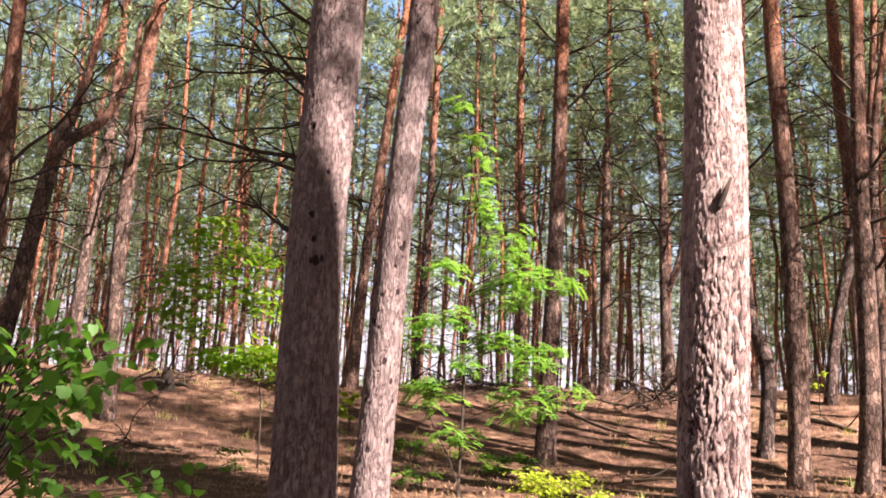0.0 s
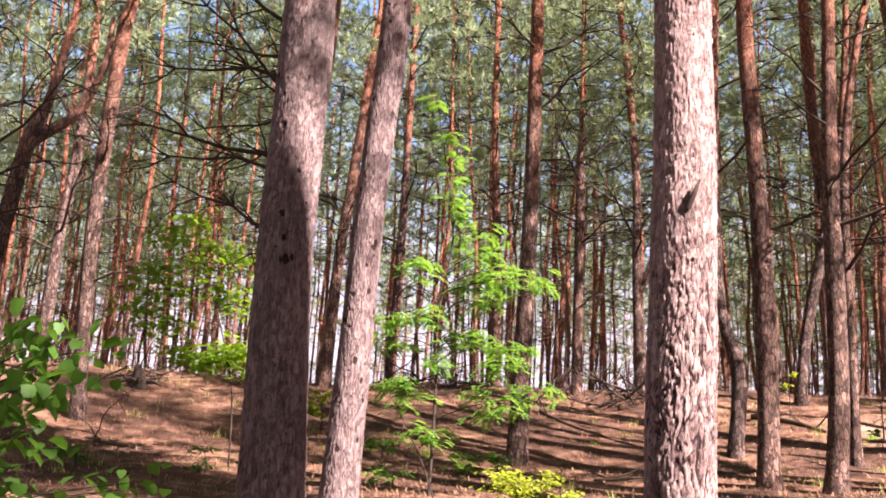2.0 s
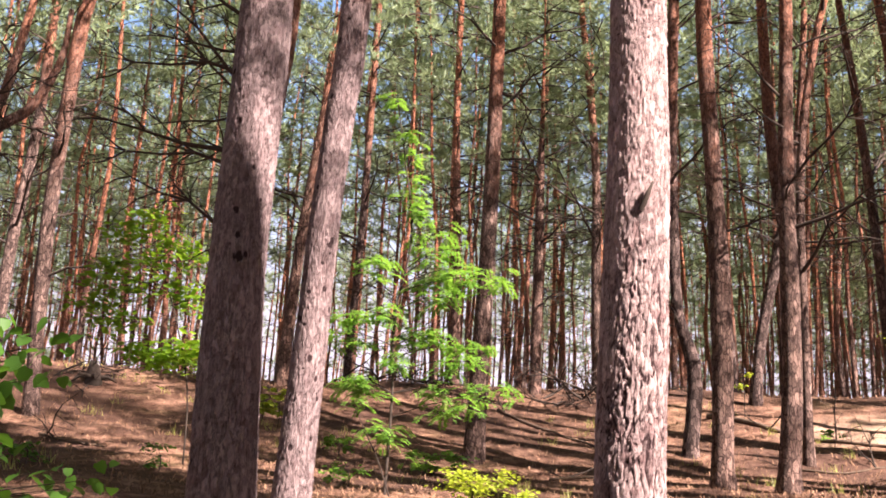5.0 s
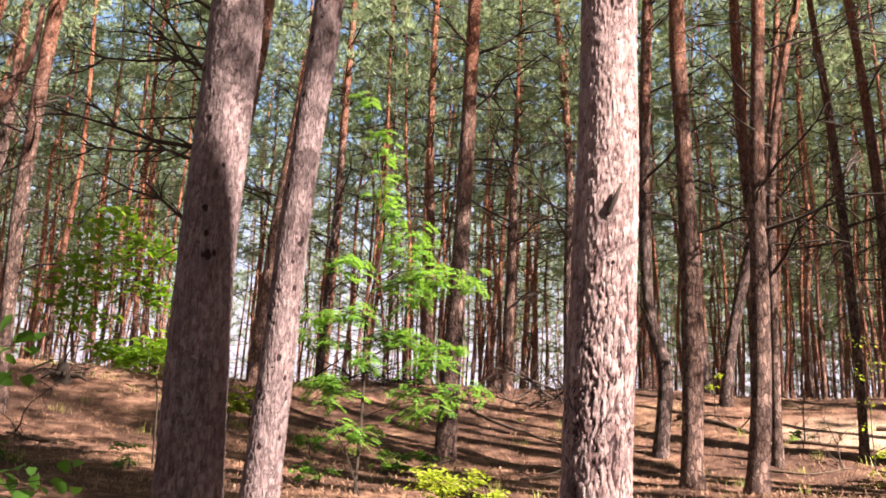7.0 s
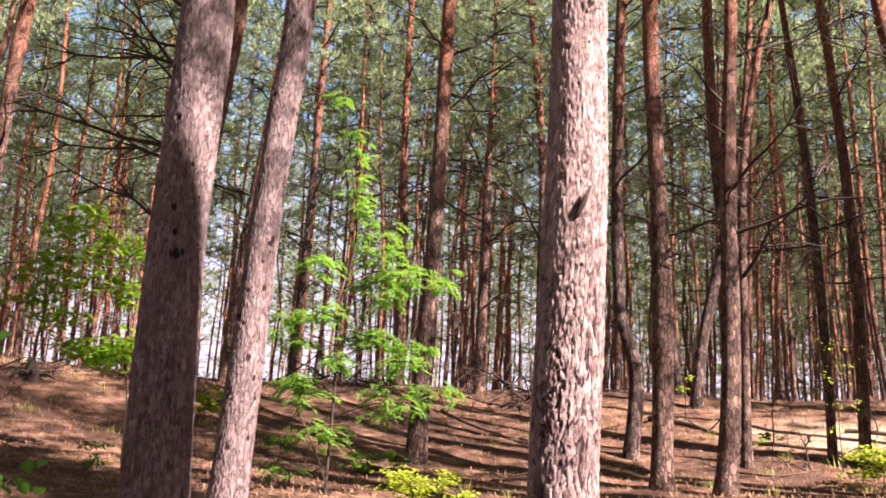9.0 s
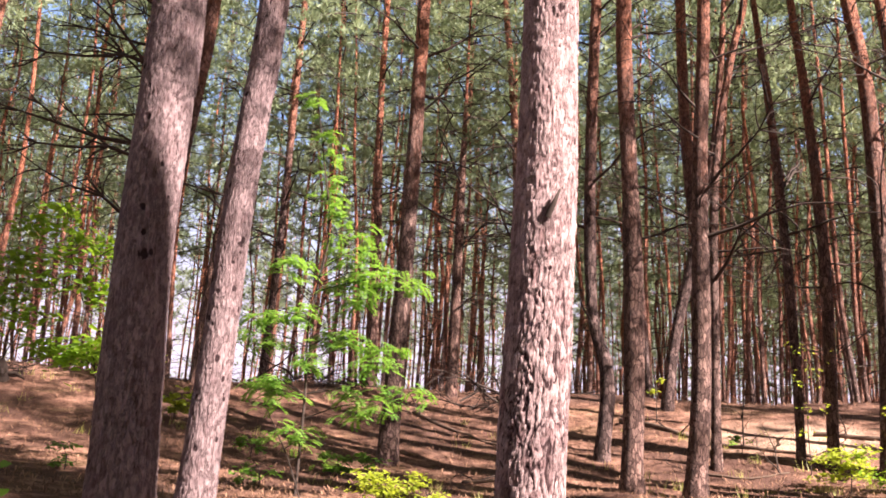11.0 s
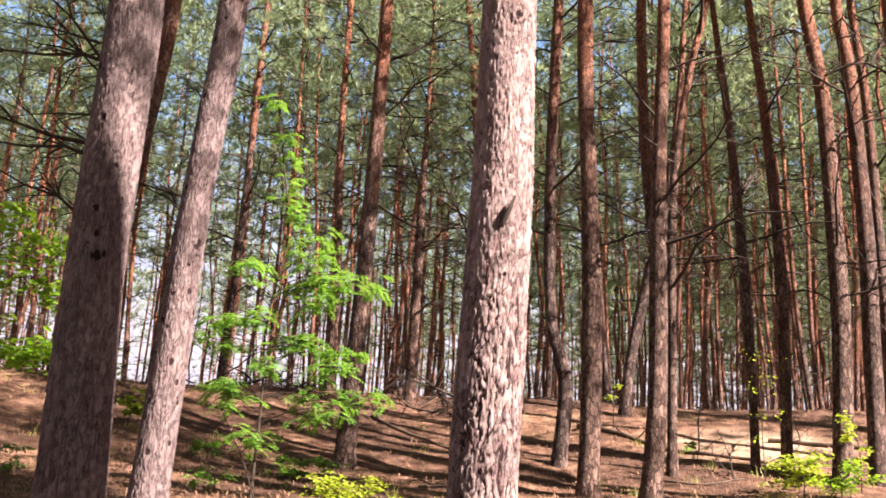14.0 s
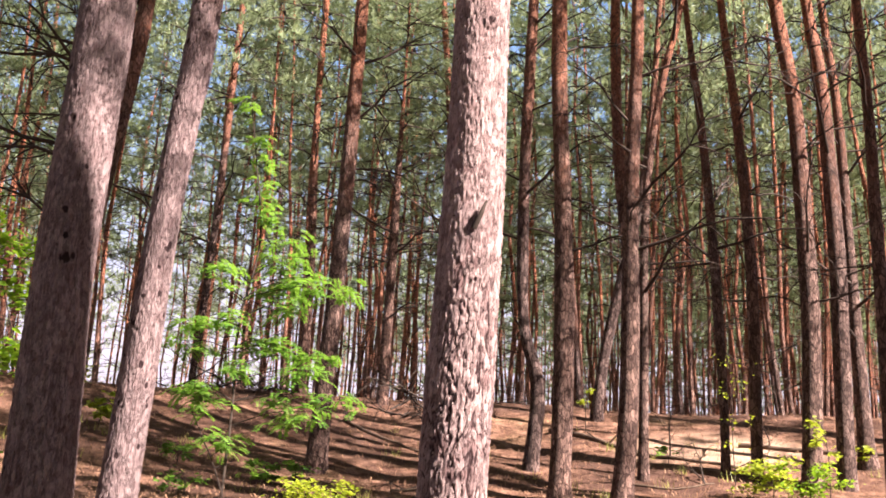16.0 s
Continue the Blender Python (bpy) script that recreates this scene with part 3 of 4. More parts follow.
KNOWN.append(pine("dark slender pine on the slope", [(11.11, 18.35, 3.89, 0.179), (11.18, 18.32, 6.63, 0.175), (11.21, 18.30, 8.48, 0.174), (11.15, 18.33, 11.77, 0.152), (11.00, 18.42, 13.69, 0.120)], crown=12, seed=12, bare=16)[0].location)
KNOWN.append(pine("thin pine with pale sunlit bark and wide foot", [(12.52, 19.91, 4.54, 0.198), (12.49, 19.93, 6.54, 0.155), (12.48, 19.94, 9.13, 0.123), (12.46, 19.95, 12.05, 0.108), (12.31, 20.04, 14.81, 0.092)], crown=13, seed=13, bare=16, leafy_from=9.0)[0].location)
KNOWN.append(pine("slim brown pine on the slope", [(9.95, 15.13, 3.93, 0.116), (9.98, 15.10, 5.80, 0.115), (10.00, 15.09, 7.34, 0.114), (10.03, 15.08, 9.56, 0.098), (9.99, 15.10, 11.64, 0.091)], crown=14, seed=14, bare=16)[0].location)
KNOWN.append(pine("slanting pine on the crest", [(8.65, 24.76, 5.95, 0.158), (8.88, 24.68, 7.52, 0.147), (9.31, 24.52, 9.55, 0.151), (9.75, 24.35, 11.65, 0.126), (10.02, 24.24, 13.84, 0.100)], crown=15, seed=15, bare=16, leafy_from=8.0)[0].location)
tree, _ = pine("dark crooked pine forking into two limbs", [(-7.63, 18.49, 3.88, 0.178), (-7.28, 18.63, 5.82, 0.178), (-7.11, 18.69, 7.46, 0.167), (-6.92, 18.77, 9.09, 0.149), (-6.70, 18.85, 9.90, 0.097), (-6.53, 18.90, 11.31, 0.088), (-6.47, 18.92, 12.03, 0.078)], crown=16, seed=16, bare=16, low=3.0)
limb(tree, [(-6.96, 18.75, 8.95, 0.126), (-6.62, 18.87, 9.27, 0.105), (-6.29, 18.99, 9.61, 0.095), (-6.02, 19.07, 10.21, 0.079), (-5.87, 19.12, 10.87, 0.063), (-5.85, 19.13, 11.70, 0.047)])
KNOWN.append(tree.location)
KNOWN.append(pine("dark pine with bare trunk", [(-6.49, 15.71, 3.52, 0.143), (-6.55, 15.69, 7.09, 0.143), (-6.63, 15.65, 8.90, 0.138), (-6.69, 15.63, 10.14, 0.122)], crown=17, seed=17, bare=16)[0].location)
KNOWN.append(pine("reddish pine swaying slightly on the mound", [(-6.22, 21.46, 4.53, 0.167), (-6.33, 21.42, 6.55, 0.160), (-6.40, 21.40, 8.39, 0.164), (-6.37, 21.41, 10.47, 0.162), (-6.31, 21.43, 12.67, 0.173), (-6.20, 21.46, 13.50, 0.137)], crown=18, seed=18, bare=16, leafy_from=8.5)[0].location)
KNOWN.append(pine("slim pine on the mound", [(-8.14, 24.69, 5.63, 0.169), (-8.14, 24.69, 7.29, 0.166), (-8.12, 24.70, 9.02, 0.149), (-8.02, 24.73, 10.41, 0.144), (-7.96, 24.75, 12.28, 0.133), (-7.98, 24.75, 15.29, 0.116)], crown=19, seed=19, bare=16, leafy_from=7.0)[0].location)
KNOWN.append(pine("dark slanting pine on the crest", [(-2.09, 26.92, 6.23, 0.177), (-1.89, 26.93, 9.83, 0.155), (-1.59, 26.95, 12.74, 0.146), (-1.30, 26.97, 15.84, 0.113), (-1.20, 26.97, 16.86, 0.106)], crown=20, seed=20, bare=16, leafy_from=8.0)[0].location)
KNOWN.append(pine("thin dark pine on the crest", [(2.26, 29.91, 7.35, 0.167), (2.22, 29.92, 10.92, 0.142), (2.09, 29.93, 14.67, 0.106), (2.10, 29.93, 18.69, 0.101)], crown=21, seed=21, bare=18, low=3.0, leafy_from=8.0)[0].location)
tree, _ = pine("crooked pine with bare branches on the crest", [(5.66, 27.42, 7.21, 0.185), (5.62, 27.43, 9.39, 0.145), (5.63, 27.43, 12.45, 0.120), (5.40, 27.47, 15.72, 0.101), (5.25, 27.50, 17.44, 0.094)], crown=22, seed=22, bare=16, leafy_from=7.5)
limb(tree, [(5.61, 27.43, 9.09, 0.132), (5.96, 27.36, 9.83, 0.096), (6.15, 27.32, 10.88, 0.081), (6.25, 27.29, 12.42, 0.066)])
KNOWN.append(tree.location)
KNOWN.append(pine("thin pine with sunlit orange trunk", [(-0.62, 29.99, 7.33, 0.114), (-0.46, 30.00, 10.84, 0.118), (-0.39, 30.00, 14.42, 0.114), (-0.34, 30.00, 17.50, 0.100), (-0.32, 30.00, 18.63, 0.101)], crown=23, seed=23, bare=16, leafy_from=8.5)[0].location)

tree, line = pine("dark leaning pine with long arching dead branches", [(-1.69, 14.85, 2.90, 0.158), (-1.74, 14.85, 4.02, 0.150), (-1.76, 14.84, 5.51, 0.142), (-1.61, 14.86, 7.13, 0.138), (-1.48, 14.88, 8.42, 0.134), (-1.38, 14.89, 9.78, 0.130)], crown=2, seed=40, bare=22, low=2.8, fan=(120, 250))
for k, (z, way, scale) in enumerate(((3.3, 172, 0.7), (4.1, 185, 1.0), (4.4, 178, 1.15), (5.2, 190, 0.8), (5.5, 176, 1.1), (6.0, 168, 0.9), (6.3, 184, 1.15), (6.9, 178, 1.0))):
    arm(tree, line, z, way, 1.35 * scale, 14, k)
KNOWN.append(tree.location)
# unseen pines added beside the path, towards the sun, to shade the slope
SHADE_PINES = ((6.09, 6.16, 23.0), (6.83, 4.79, 19.0), (8.11, 4.69, 19.0), (7.56, 5.47, 19.0), (6.89, 6.72, 15.3), (9.34, 3.05, 27.0), (10.11, 2.72, 19.0), (10.92, 9.74, 19.0),
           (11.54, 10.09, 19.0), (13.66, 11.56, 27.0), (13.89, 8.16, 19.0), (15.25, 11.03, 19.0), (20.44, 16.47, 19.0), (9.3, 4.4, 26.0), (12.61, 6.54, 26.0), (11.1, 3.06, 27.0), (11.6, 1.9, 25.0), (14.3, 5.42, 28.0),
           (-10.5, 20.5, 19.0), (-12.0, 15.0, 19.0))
for i, (x, y, tall) in enumerate(SHADE_PINES):
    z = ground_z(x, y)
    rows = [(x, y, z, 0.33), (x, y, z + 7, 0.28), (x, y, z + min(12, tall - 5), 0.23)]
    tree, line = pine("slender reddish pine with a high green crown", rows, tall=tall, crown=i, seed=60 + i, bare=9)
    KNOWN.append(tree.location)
    # a second crown on some thickens the shade they cast
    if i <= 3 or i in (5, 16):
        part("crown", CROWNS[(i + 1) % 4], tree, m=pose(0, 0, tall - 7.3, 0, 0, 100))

# unseen tall pine beside the path, bent above its middle, shading the dark pine's foot
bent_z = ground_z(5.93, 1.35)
tree, line = pine("unseen tall reddish pine bent above its middle, added to shade a near trunk", [(5.93, 1.35, bent_z, 0.26), (5.93, 1.35, bent_z + 9.1, 0.25), (5.7, 1.1, bent_z + 11.4, 0.24), (5.0, 0.3, bent_z + 15.5, 0.2)], tall=29.0, crown=1, seed=90, bare=0)
# extra crowns added to dapple the dark pine's upper trunk
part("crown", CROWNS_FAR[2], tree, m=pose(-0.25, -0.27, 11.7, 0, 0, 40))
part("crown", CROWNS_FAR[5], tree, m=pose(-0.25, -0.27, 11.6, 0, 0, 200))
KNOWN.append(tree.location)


# ---- the wood behind the crest ----
def join_meshes(name, pieces, mats):
    """One mesh out of copies of other meshes, each at its own pose."""
    store, co, loops, starts, mat_ids, ups = {}, [], [], [], [], []
    base = count = 0
    for me, m, slots in pieces:
        if me.name not in store:
            v, l = np.empty(len(me.vertices) * 3), np.empty(len(me.loops), int)
            st, mi, up = np.empty(len(me.polygons), int), np.empty(len(me.polygons), int), np.empty(len(me.vertices))
            me.vertices.foreach_get("co", v)
            me.loops.foreach_get("vertex_index", l)
            me.polygons.foreach_get("loop_start", st)
            me.polygons.foreach_get("material_index", mi)
            me.attributes["up"].data.foreach_get("value", up)
            store[me.name] = v.reshape(-1, 3), l, st, mi, up
        v, l, st, mi, up = store[me.name]
        w = np.array(m)
        co.append(v @ w[:3, :3].T + w[:3, 3])
        loops.append(l + base)
        starts.append(st + count)
        mat_ids.append(mi)
        ups.append(up)
        base += len(v)
        count += len(l)
    co, loops, starts = np.concatenate(co), np.concatenate(loops), np.concatenate(starts)
    out = bpy.data.meshes.new(name)
    out.vertices.add(len(co))
    out.vertices.foreach_set("co", co.ravel())
    out.loops.add(len(loops))
    out.loops.foreach_set("vertex_index", loops.astype(np.int32))
    out.polygons.add(len(starts))
    out.polygons.foreach_set("loop_start", starts.astype(np.int32))
    for mat in mats:
        out.materials.append(mat)
    out.polygons.foreach_set("material_index", np.concatenate(mat_ids).astype(np.int32))
    out.attributes.new("up", "FLOAT", "POINT").data.foreach_set("value", np.concatenate(ups))
    out.update(calc_edges=True)
    return out


def forest():
    rnd = random.Random(5)
    trunks = []
    for i in range(8):
        sh_line, x, y = [], 0.0, 0.0
        tall = 18 + i * 0.5
        r = 0.05 + 0.01 * (i % 5)
        dx, dy = rnd.uniform(-0.02, 0.02), rnd.uniform(-0.02, 0.02)
        for k in range(8):
            f = k / 7
            sh_line.append((x + dx * tall * f + rnd.gauss(0, 0.09), y + dy * tall * f + rnd.gauss(0, 0.09), tall * f - 0.3, r * (1.1 - 0.9 * f)))
        line = bezier(sh_line, 2)
        me = trunk_mesh(line, -4.0, 8, 0.05)
        trunks.append((me, line, tall))
    spots = [(r[0], r[1]) for r in KNOWN]
    joined = []

    def grow(x, y, single=True):
        spots.append((x, y))
        me, line, tall = rnd.choice(trunks)
        z = ground_z(x, y)
        if not single:
            k = rnd.uniform(0.88, 1.12)
            m = pose(x, y, z, rnd.gauss(0, 1.3), rnd.gauss(0, 1.3), rnd.uniform(0, 360)) @ Matrix.Diagonal((1, 1, k, 1))
            seen = y > 15 and -33 < math.degrees(math.atan2(x, y)) < 44
            c = on_trunk(line, tall - (10.4 if seen else 7.6))
            joined.append((me, m, (0,)))
            joined.append((rnd.choice(CROWNS_THIN if seen else CROWNS_MID), m @ pose(c[0], c[1], c[2], 0, 0, rnd.uniform(0, 360)), (0, 1, 2)))
            return
        tree = thing("pine_tree", x, y, z, "slender reddish pine with a high green crown", "tree", "pines of the wood")
        k = rnd.uniform(0.88, 1.12)
        tree.matrix_basis = pose(x, y, z, rnd.gauss(0, 1.3), rnd.gauss(0, 1.3), rnd.uniform(0, 360)) @ Matrix.Diagonal((1, 1, k, 1))
        part("trunk", me, tree)
        c = on_trunk(line, tall - rnd.uniform(10.0, 12.0))
        part("crown", rnd.choice(CROWNS_FAR), tree, m=pose(c[0], c[1], c[2], 0, 0, rnd.uniform(0, 360)))

    made = 0
    tries = 0
    while made < 340 and tries < 20000:
        tries += 1
        az = radians(rnd.uniform(-29, 41))
        d = math.sqrt(rnd.uniform(29 ** 2, 63 ** 2))
        x, y = d * math.sin(az), d * math.cos(az)
        if any((x - a) ** 2 + (y - b) ** 2 < 1.25 ** 2 for a, b in spots):
            continue
        made += 1
        grow(x, y, d < 48)
    made = tries = 0
    while made < 310 and tries < 9000:
        # a deeper stand where the crest runs level
        tries += 1
        az = radians(rnd.triangular(6, 41, 30))
        d = math.sqrt(rnd.uniform(42 ** 2, 90 ** 2))
        x, y = d * math.sin(az), d * math.cos(az)
        if any((x - a) ** 2 + (y - b) ** 2 < 1.2 ** 2 for a, b in spots):
            continue
        made += 1
        grow(x, y, False)
    made = tries = 0
    while made < 110 and tries < 9000:
        # thin stems further off behind the mound
        tries += 1
        az = radians(rnd.uniform(-29, 10))
        d = math.sqrt(rnd.uniform(55 ** 2, 88 ** 2))
        x, y = d * math.sin(az), d * math.cos(az)
        if any((x - a) ** 2 + (y - b) ** 2 < 1.2 ** 2 for a, b in spots):
            continue
        made += 1
        grow(x, y, False)
    made = tries = 0
    while made < 60 and tries < 9000:
        tries += 1
        az = radians(rnd.uniform(-29, -6))
        d = math.sqrt(rnd.uniform(50 ** 2, 85 ** 2))
        x, y = d * math.sin(az), d * math.cos(az)
        if any((x - a) ** 2 + (y - b) ** 2 < 1.1 ** 2 for a, b in spots):
            continue
        made += 1
        grow(x, y, False)
    made = tries = 0
    rnd.seed(99)
    while made < 105 and tries < 12000:
        # the wood goes on, unseen, beside and behind the camera, to dim stray light
        tries += 1
        az = radians(rnd.uniform(44, 322))
        d = math.sqrt(rnd.uniform(4.5 ** 2, 30 ** 2))
        x, y = d * math.sin(az), d * math.cos(az)
        across, along = -SUN_WAY.y * x + SUN_WAY.x * y, SUN_WAY.x * x + SUN_WAY.y * y
        # a corridor stays clear so the sun reaches the slope
        if 0 < along < 26 and 2.8 < across < 25 or any((x - a) ** 2 + (y - b) ** 2 < 2.1 ** 2 for a, b in spots):
            continue
        made += 1
        grow(x, y, False)
    made = tries = 0
    while made < 34 and tries < 9000:
        # unseen pines added towards the sun to shade the ground by the camera
        tries += 1
        across, along = rnd.uniform(-9, 3.2), rnd.uniform(4, 27)
        x, y = -SUN_WAY.y * across + SUN_WAY.x * along, SUN_WAY.x * across + SUN_WAY.y * along
        if math.hypot(x, y) < 3.5 or y > 0 and math.atan2(x, y) < radians(44) or any((x - a) ** 2 + (y - b) ** 2 < 1.5 ** 2 for a, b in spots):
            continue
        made += 1
        grow(x, y, False)
    made = tries = 0
    while made < 70 and tries < 9000:
        # beside the camera, away from the sun
        tries += 1
        az = radians(rnd.uniform(-105, -40))
        d = math.sqrt(rnd.uniform(9 ** 2, 45 ** 2))
        x, y = d * math.sin(az), d * math.cos(az)
        if any((x - a) ** 2 + (y - b) ** 2 < 1.5 ** 2 for a, b in spots):
            continue
        made += 1
        grow(x, y, False)
    made = tries = 0
    while made < 140 and tries < 12000:
        # and further back
        tries += 1
        az = radians(rnd.uniform(44, 322))
        d = math.sqrt(rnd.uniform(30 ** 2, 58 ** 2))
        x, y = d * math.sin(az), d * math.cos(az)
        across, along = -SUN_WAY.y * x + SUN_WAY.x * y, SUN_WAY.x * x + SUN_WAY.y * y
        if 0 < along < 30 and 2.8 < across < 25 or any((x - a) ** 2 + (y - b) ** 2 < 1.8 ** 2 for a, b in spots):
            continue
        made += 1
        grow(x, y, False)
    tagged(new("far_wood", join_meshes("far_wood", joined, (BARK, NEEDLES, DEAD))), "many slender reddish pines with green crowns", "wood", kind="stuff")


forest()


# ---- saplings and shrubs ----
def blade(sh, p, way, flat, length, width, mat=0):
    """One leaf, folded a little along its midrib."""
    side = way.cross(flat).normalized()
    rib = side.cross(way).normalized()
    a, b, c = p, p + way * length * 0.45 - rib * width * 0.08, p + way * length
    for s in (-1, 1):
        sh.face((a, b, c, p + way * length * 0.55 + side * s * width * 0.42 + rib * width * 0.06, p + way * length * 0.2 + side * s * width * 0.36 + rib * width * 0.06), mat)


def pad(sh, rnd, c, size, leaves, length, mat=0):
    """A flattish cloud of leaves round c."""
    for _ in range(leaves):
        p = c + Vector((rnd.gauss(0, 0.5) * size, rnd.gauss(0, 0.5) * size, rnd.gauss(0, 0.24) * size))
        a = rnd.uniform(0, 2 * math.pi)
        way = Vector((math.cos(a), math.sin(a), rnd.uniform(-0.7, 0.2))).normalized()
        flat = Vector((rnd.gauss(0, 0.4), rnd.gauss(0, 0.4) - 0.2, 1)).normalized()
        l = length * rnd.uniform(0.6, 1.2)
        blade(sh, p, way, flat, l, l * 0.75, mat)


def feather(sh, rnd, p, way, length, mat=0):
    """A long leaf made of many small leaflets in pairs."""
    q = p.copy()
    steps = 8
    for k in range(steps):
        way = (way + Vector((0, 0, -0.13))).normalized()
        q = q + way * length / steps
        side = way.cross(Vector((0, 0, 1))).normalized()
        for s in (-1, 1):
            d = (side * s + way * 0.35 + Vector((0, 0, rnd.uniform(-0.35, 0.1)))).normalized()
            l = length * 0.3 * (1 - 0.5 * abs(k / steps - 0.4)) * rnd.uniform(0.8, 1.15)
            w = way * l * 0.28
            sh.face((q, q + d * l * 0.5 + w, q + d * l, q + d * l * 0.5 - w), mat)


def stem_mesh(pts, r0, r1, name="stem"):
    sh = Shape()
    line = bezier([(*p, r0 + (r1 - r0) * i / (len(pts) - 1)) for i, p in enumerate(pts)], 5)
    sh.tube([p[:3] for p in line], [p[3] for p in line], 7, 0)
    return sh.mesh(name, DEAD)


def sapling(name, label, stem, clusters, leaf_mat, feathery, leaf, size, count, seed, thick=0.022):
    """A young broad-leaved tree: stem, a side branch to each cluster of leaves, and the leaves."""
    rnd = random.Random(seed)
    x, y = stem[0][:2]
    z = ground_top(x, y)
    tree = thing(name, x, y, z, label, "sapling" if "sapling" in name else "shrub")
    base = Vector((x, y, z))
    pts = [Vector(p) - base for p in stem]
    pts[0] = Vector((0, 0, -0.1))
    part("stem", stem_mesh(pts, thick, thick * 0.3), tree)
    sh = Shape()
    for c in clusters:
        c = Vector(c) - base + Vector((0, rnd.uniform(-0.35, 0.35), 0))
        lower = [p for p in pts if p.z < c.z + 0.05] or pts[:1]
        a = lower[-1]
        i = pts.index(a)
        if i + 1 < len(pts):
            a = a.lerp(pts[i + 1], max(0.0, min(0.8, (c.z - a.z) / max(pts[i + 1].z - a.z, 0.01) - 0.15)))
        if (c - a).length > 0.15:
            mid = a.lerp(c, 0.5) + Vector((0, 0, 0.08))
            part("twig", stem_mesh([a, mid, c], thick * 0.4, thick * 0.12, "twig"), tree)
        if feathery:
            slim = 0.6 if c.z > 3.3 else 1.0
            for _ in range(int(count * slim)):
                t = rnd.random()
                p = a.lerp(c, 0.55 + 0.5 * t) + Vector((rnd.gauss(0, 0.1), rnd.gauss(0, 0.14), rnd.gauss(0, 0.1))) * size * 2.5
                ang = rnd.uniform(0, 2 * math.pi)
                feather(sh, rnd, p, Vector((math.cos(ang), math.sin(ang), rnd.uniform(0.0, 0.5))).normalized(), leaf * (0.4 + 0.6 * slim) * rnd.uniform(0.7, 1.2))
        else:
            pad(sh, rnd, c, size * rnd.uniform(0.8, 1.2), count, leaf)
    part("foliage", sh.mesh("foliage", leaf_mat, smooth=False), tree, kind="stuff")
    return tree


sapling("sapling", "young broad-leaved sapling with a thin bent stem on the slope",
        [(-2.73, 17.67, 3.3), (-2.78, 17.66, 4.48), (-3.05, 17.62, 5.55), (-3.4, 17.55, 6.55), (-3.58, 17.52, 7.4)],
        [(-3.87, 17.46, 6.89), (-3.24, 17.58, 6.76), (-2.78, 17.66, 6.61), (-4.32, 17.35, 6.17), (-3.88, 17.45, 6.03), (-2.82, 17.66, 5.94),
         (-4.0, 17.43, 5.56), (-3.01, 17.62, 5.1), (-3.35, 17.56, 4.98), (-2.66, 17.68, 5.12), (-3.65, 17.5, 7.3), (-3.1, 17.61, 6.11),
         (-3.2, 17.6, 4.85), (-2.85, 17.65, 4.95), (-3.5, 17.5, 5.05), (-3.45, 17.55, 6.5), (-4.15, 17.4, 6.5), (-4.35, 17.35, 5.75)],
        LEAVES, False, 0.15, 0.42, 85, 3, 0.015)
sapling("sapling", "tall feathery-leaved sapling with drooping bright green leaves",
        [(0.32, 15.56, 2.9), (0.36, 15.56, 4.23), (0.34, 15.56, 5.28), (0.53, 15.55, 6.54), (0.37, 15.56, 7.77), (0.22, 15.56, 8.68)],
        [(-0.31, 15.56, 5.25), (0.16, 15.56, 5.35), (0.65, 15.55, 5.13), (0.97, 15.53, 5.05), (1.6, 15.48, 4.9), (1.45, 15.49, 4.66),
         (1.99, 15.43, 4.35), (1.14, 15.52, 4.26), (-0.27, 15.56, 4.37), (-0.11, 15.56, 4.22), (0.52, 15.55, 6.89), (0.7, 15.54, 6.55),
         (1.27, 15.51, 6.3), (1.83, 15.45, 5.89), (0.51, 15.55, 7.24), (0.41, 15.55, 8.04), (0.22, 15.56, 8.59), (0.54, 15.55, 7.82),
         (0.42, 15.55, 4.71), (-0.1, 15.56, 6.1), (0.22, 15.56, 3.76), (1.45, 15.49, 4.11), (1.0, 15.5, 5.9), (0.95, 15.5, 6.2), (-0.45, 15.5, 5.05),
         (1.15, 15.5, 6.6), (1.4, 15.5, 6.0), (1.1, 15.5, 5.6), (0.75, 15.5, 6.9), (0.65, 15.5, 7.5)],
        LEAVES_FINE, True, 0.28, 0.3, 26, 8)
sapling("sapling", "thin leaning shoot beside the feathery sapling",
        [(0.42, 15.4, 2.85), (0.2, 15.4, 3.3), (0.0, 15.4, 3.7), (-0.18, 15.4, 4.05)],
        [(-0.25, 15.4, 4.0), (0.1, 15.4, 3.75), (-0.1, 15.4, 3.6), (0.5, 15.4, 3.5), (0.75, 15.4, 3.3)], LEAVES_FINE, True, 0.2, 0.2, 5, 18, 0.012)
sapling("sapling", "slim yellow-green sapling beside the sunlit pines",
        [(9.32, 19.0, 3.9), (9.3, 19.0, 4.8), (9.33, 19.0, 5.9), (9.28, 19.0, 6.4)],
        [(9.32, 19.0, 6.2), (9.45, 19.0, 5.8), (9.15, 19.0, 5.5), (9.4, 19.0, 5.1), (9.3, 18.9, 4.7)],
        LEAVES_PALE, False, 0.07, 0.26, 16, 12, 0.01)


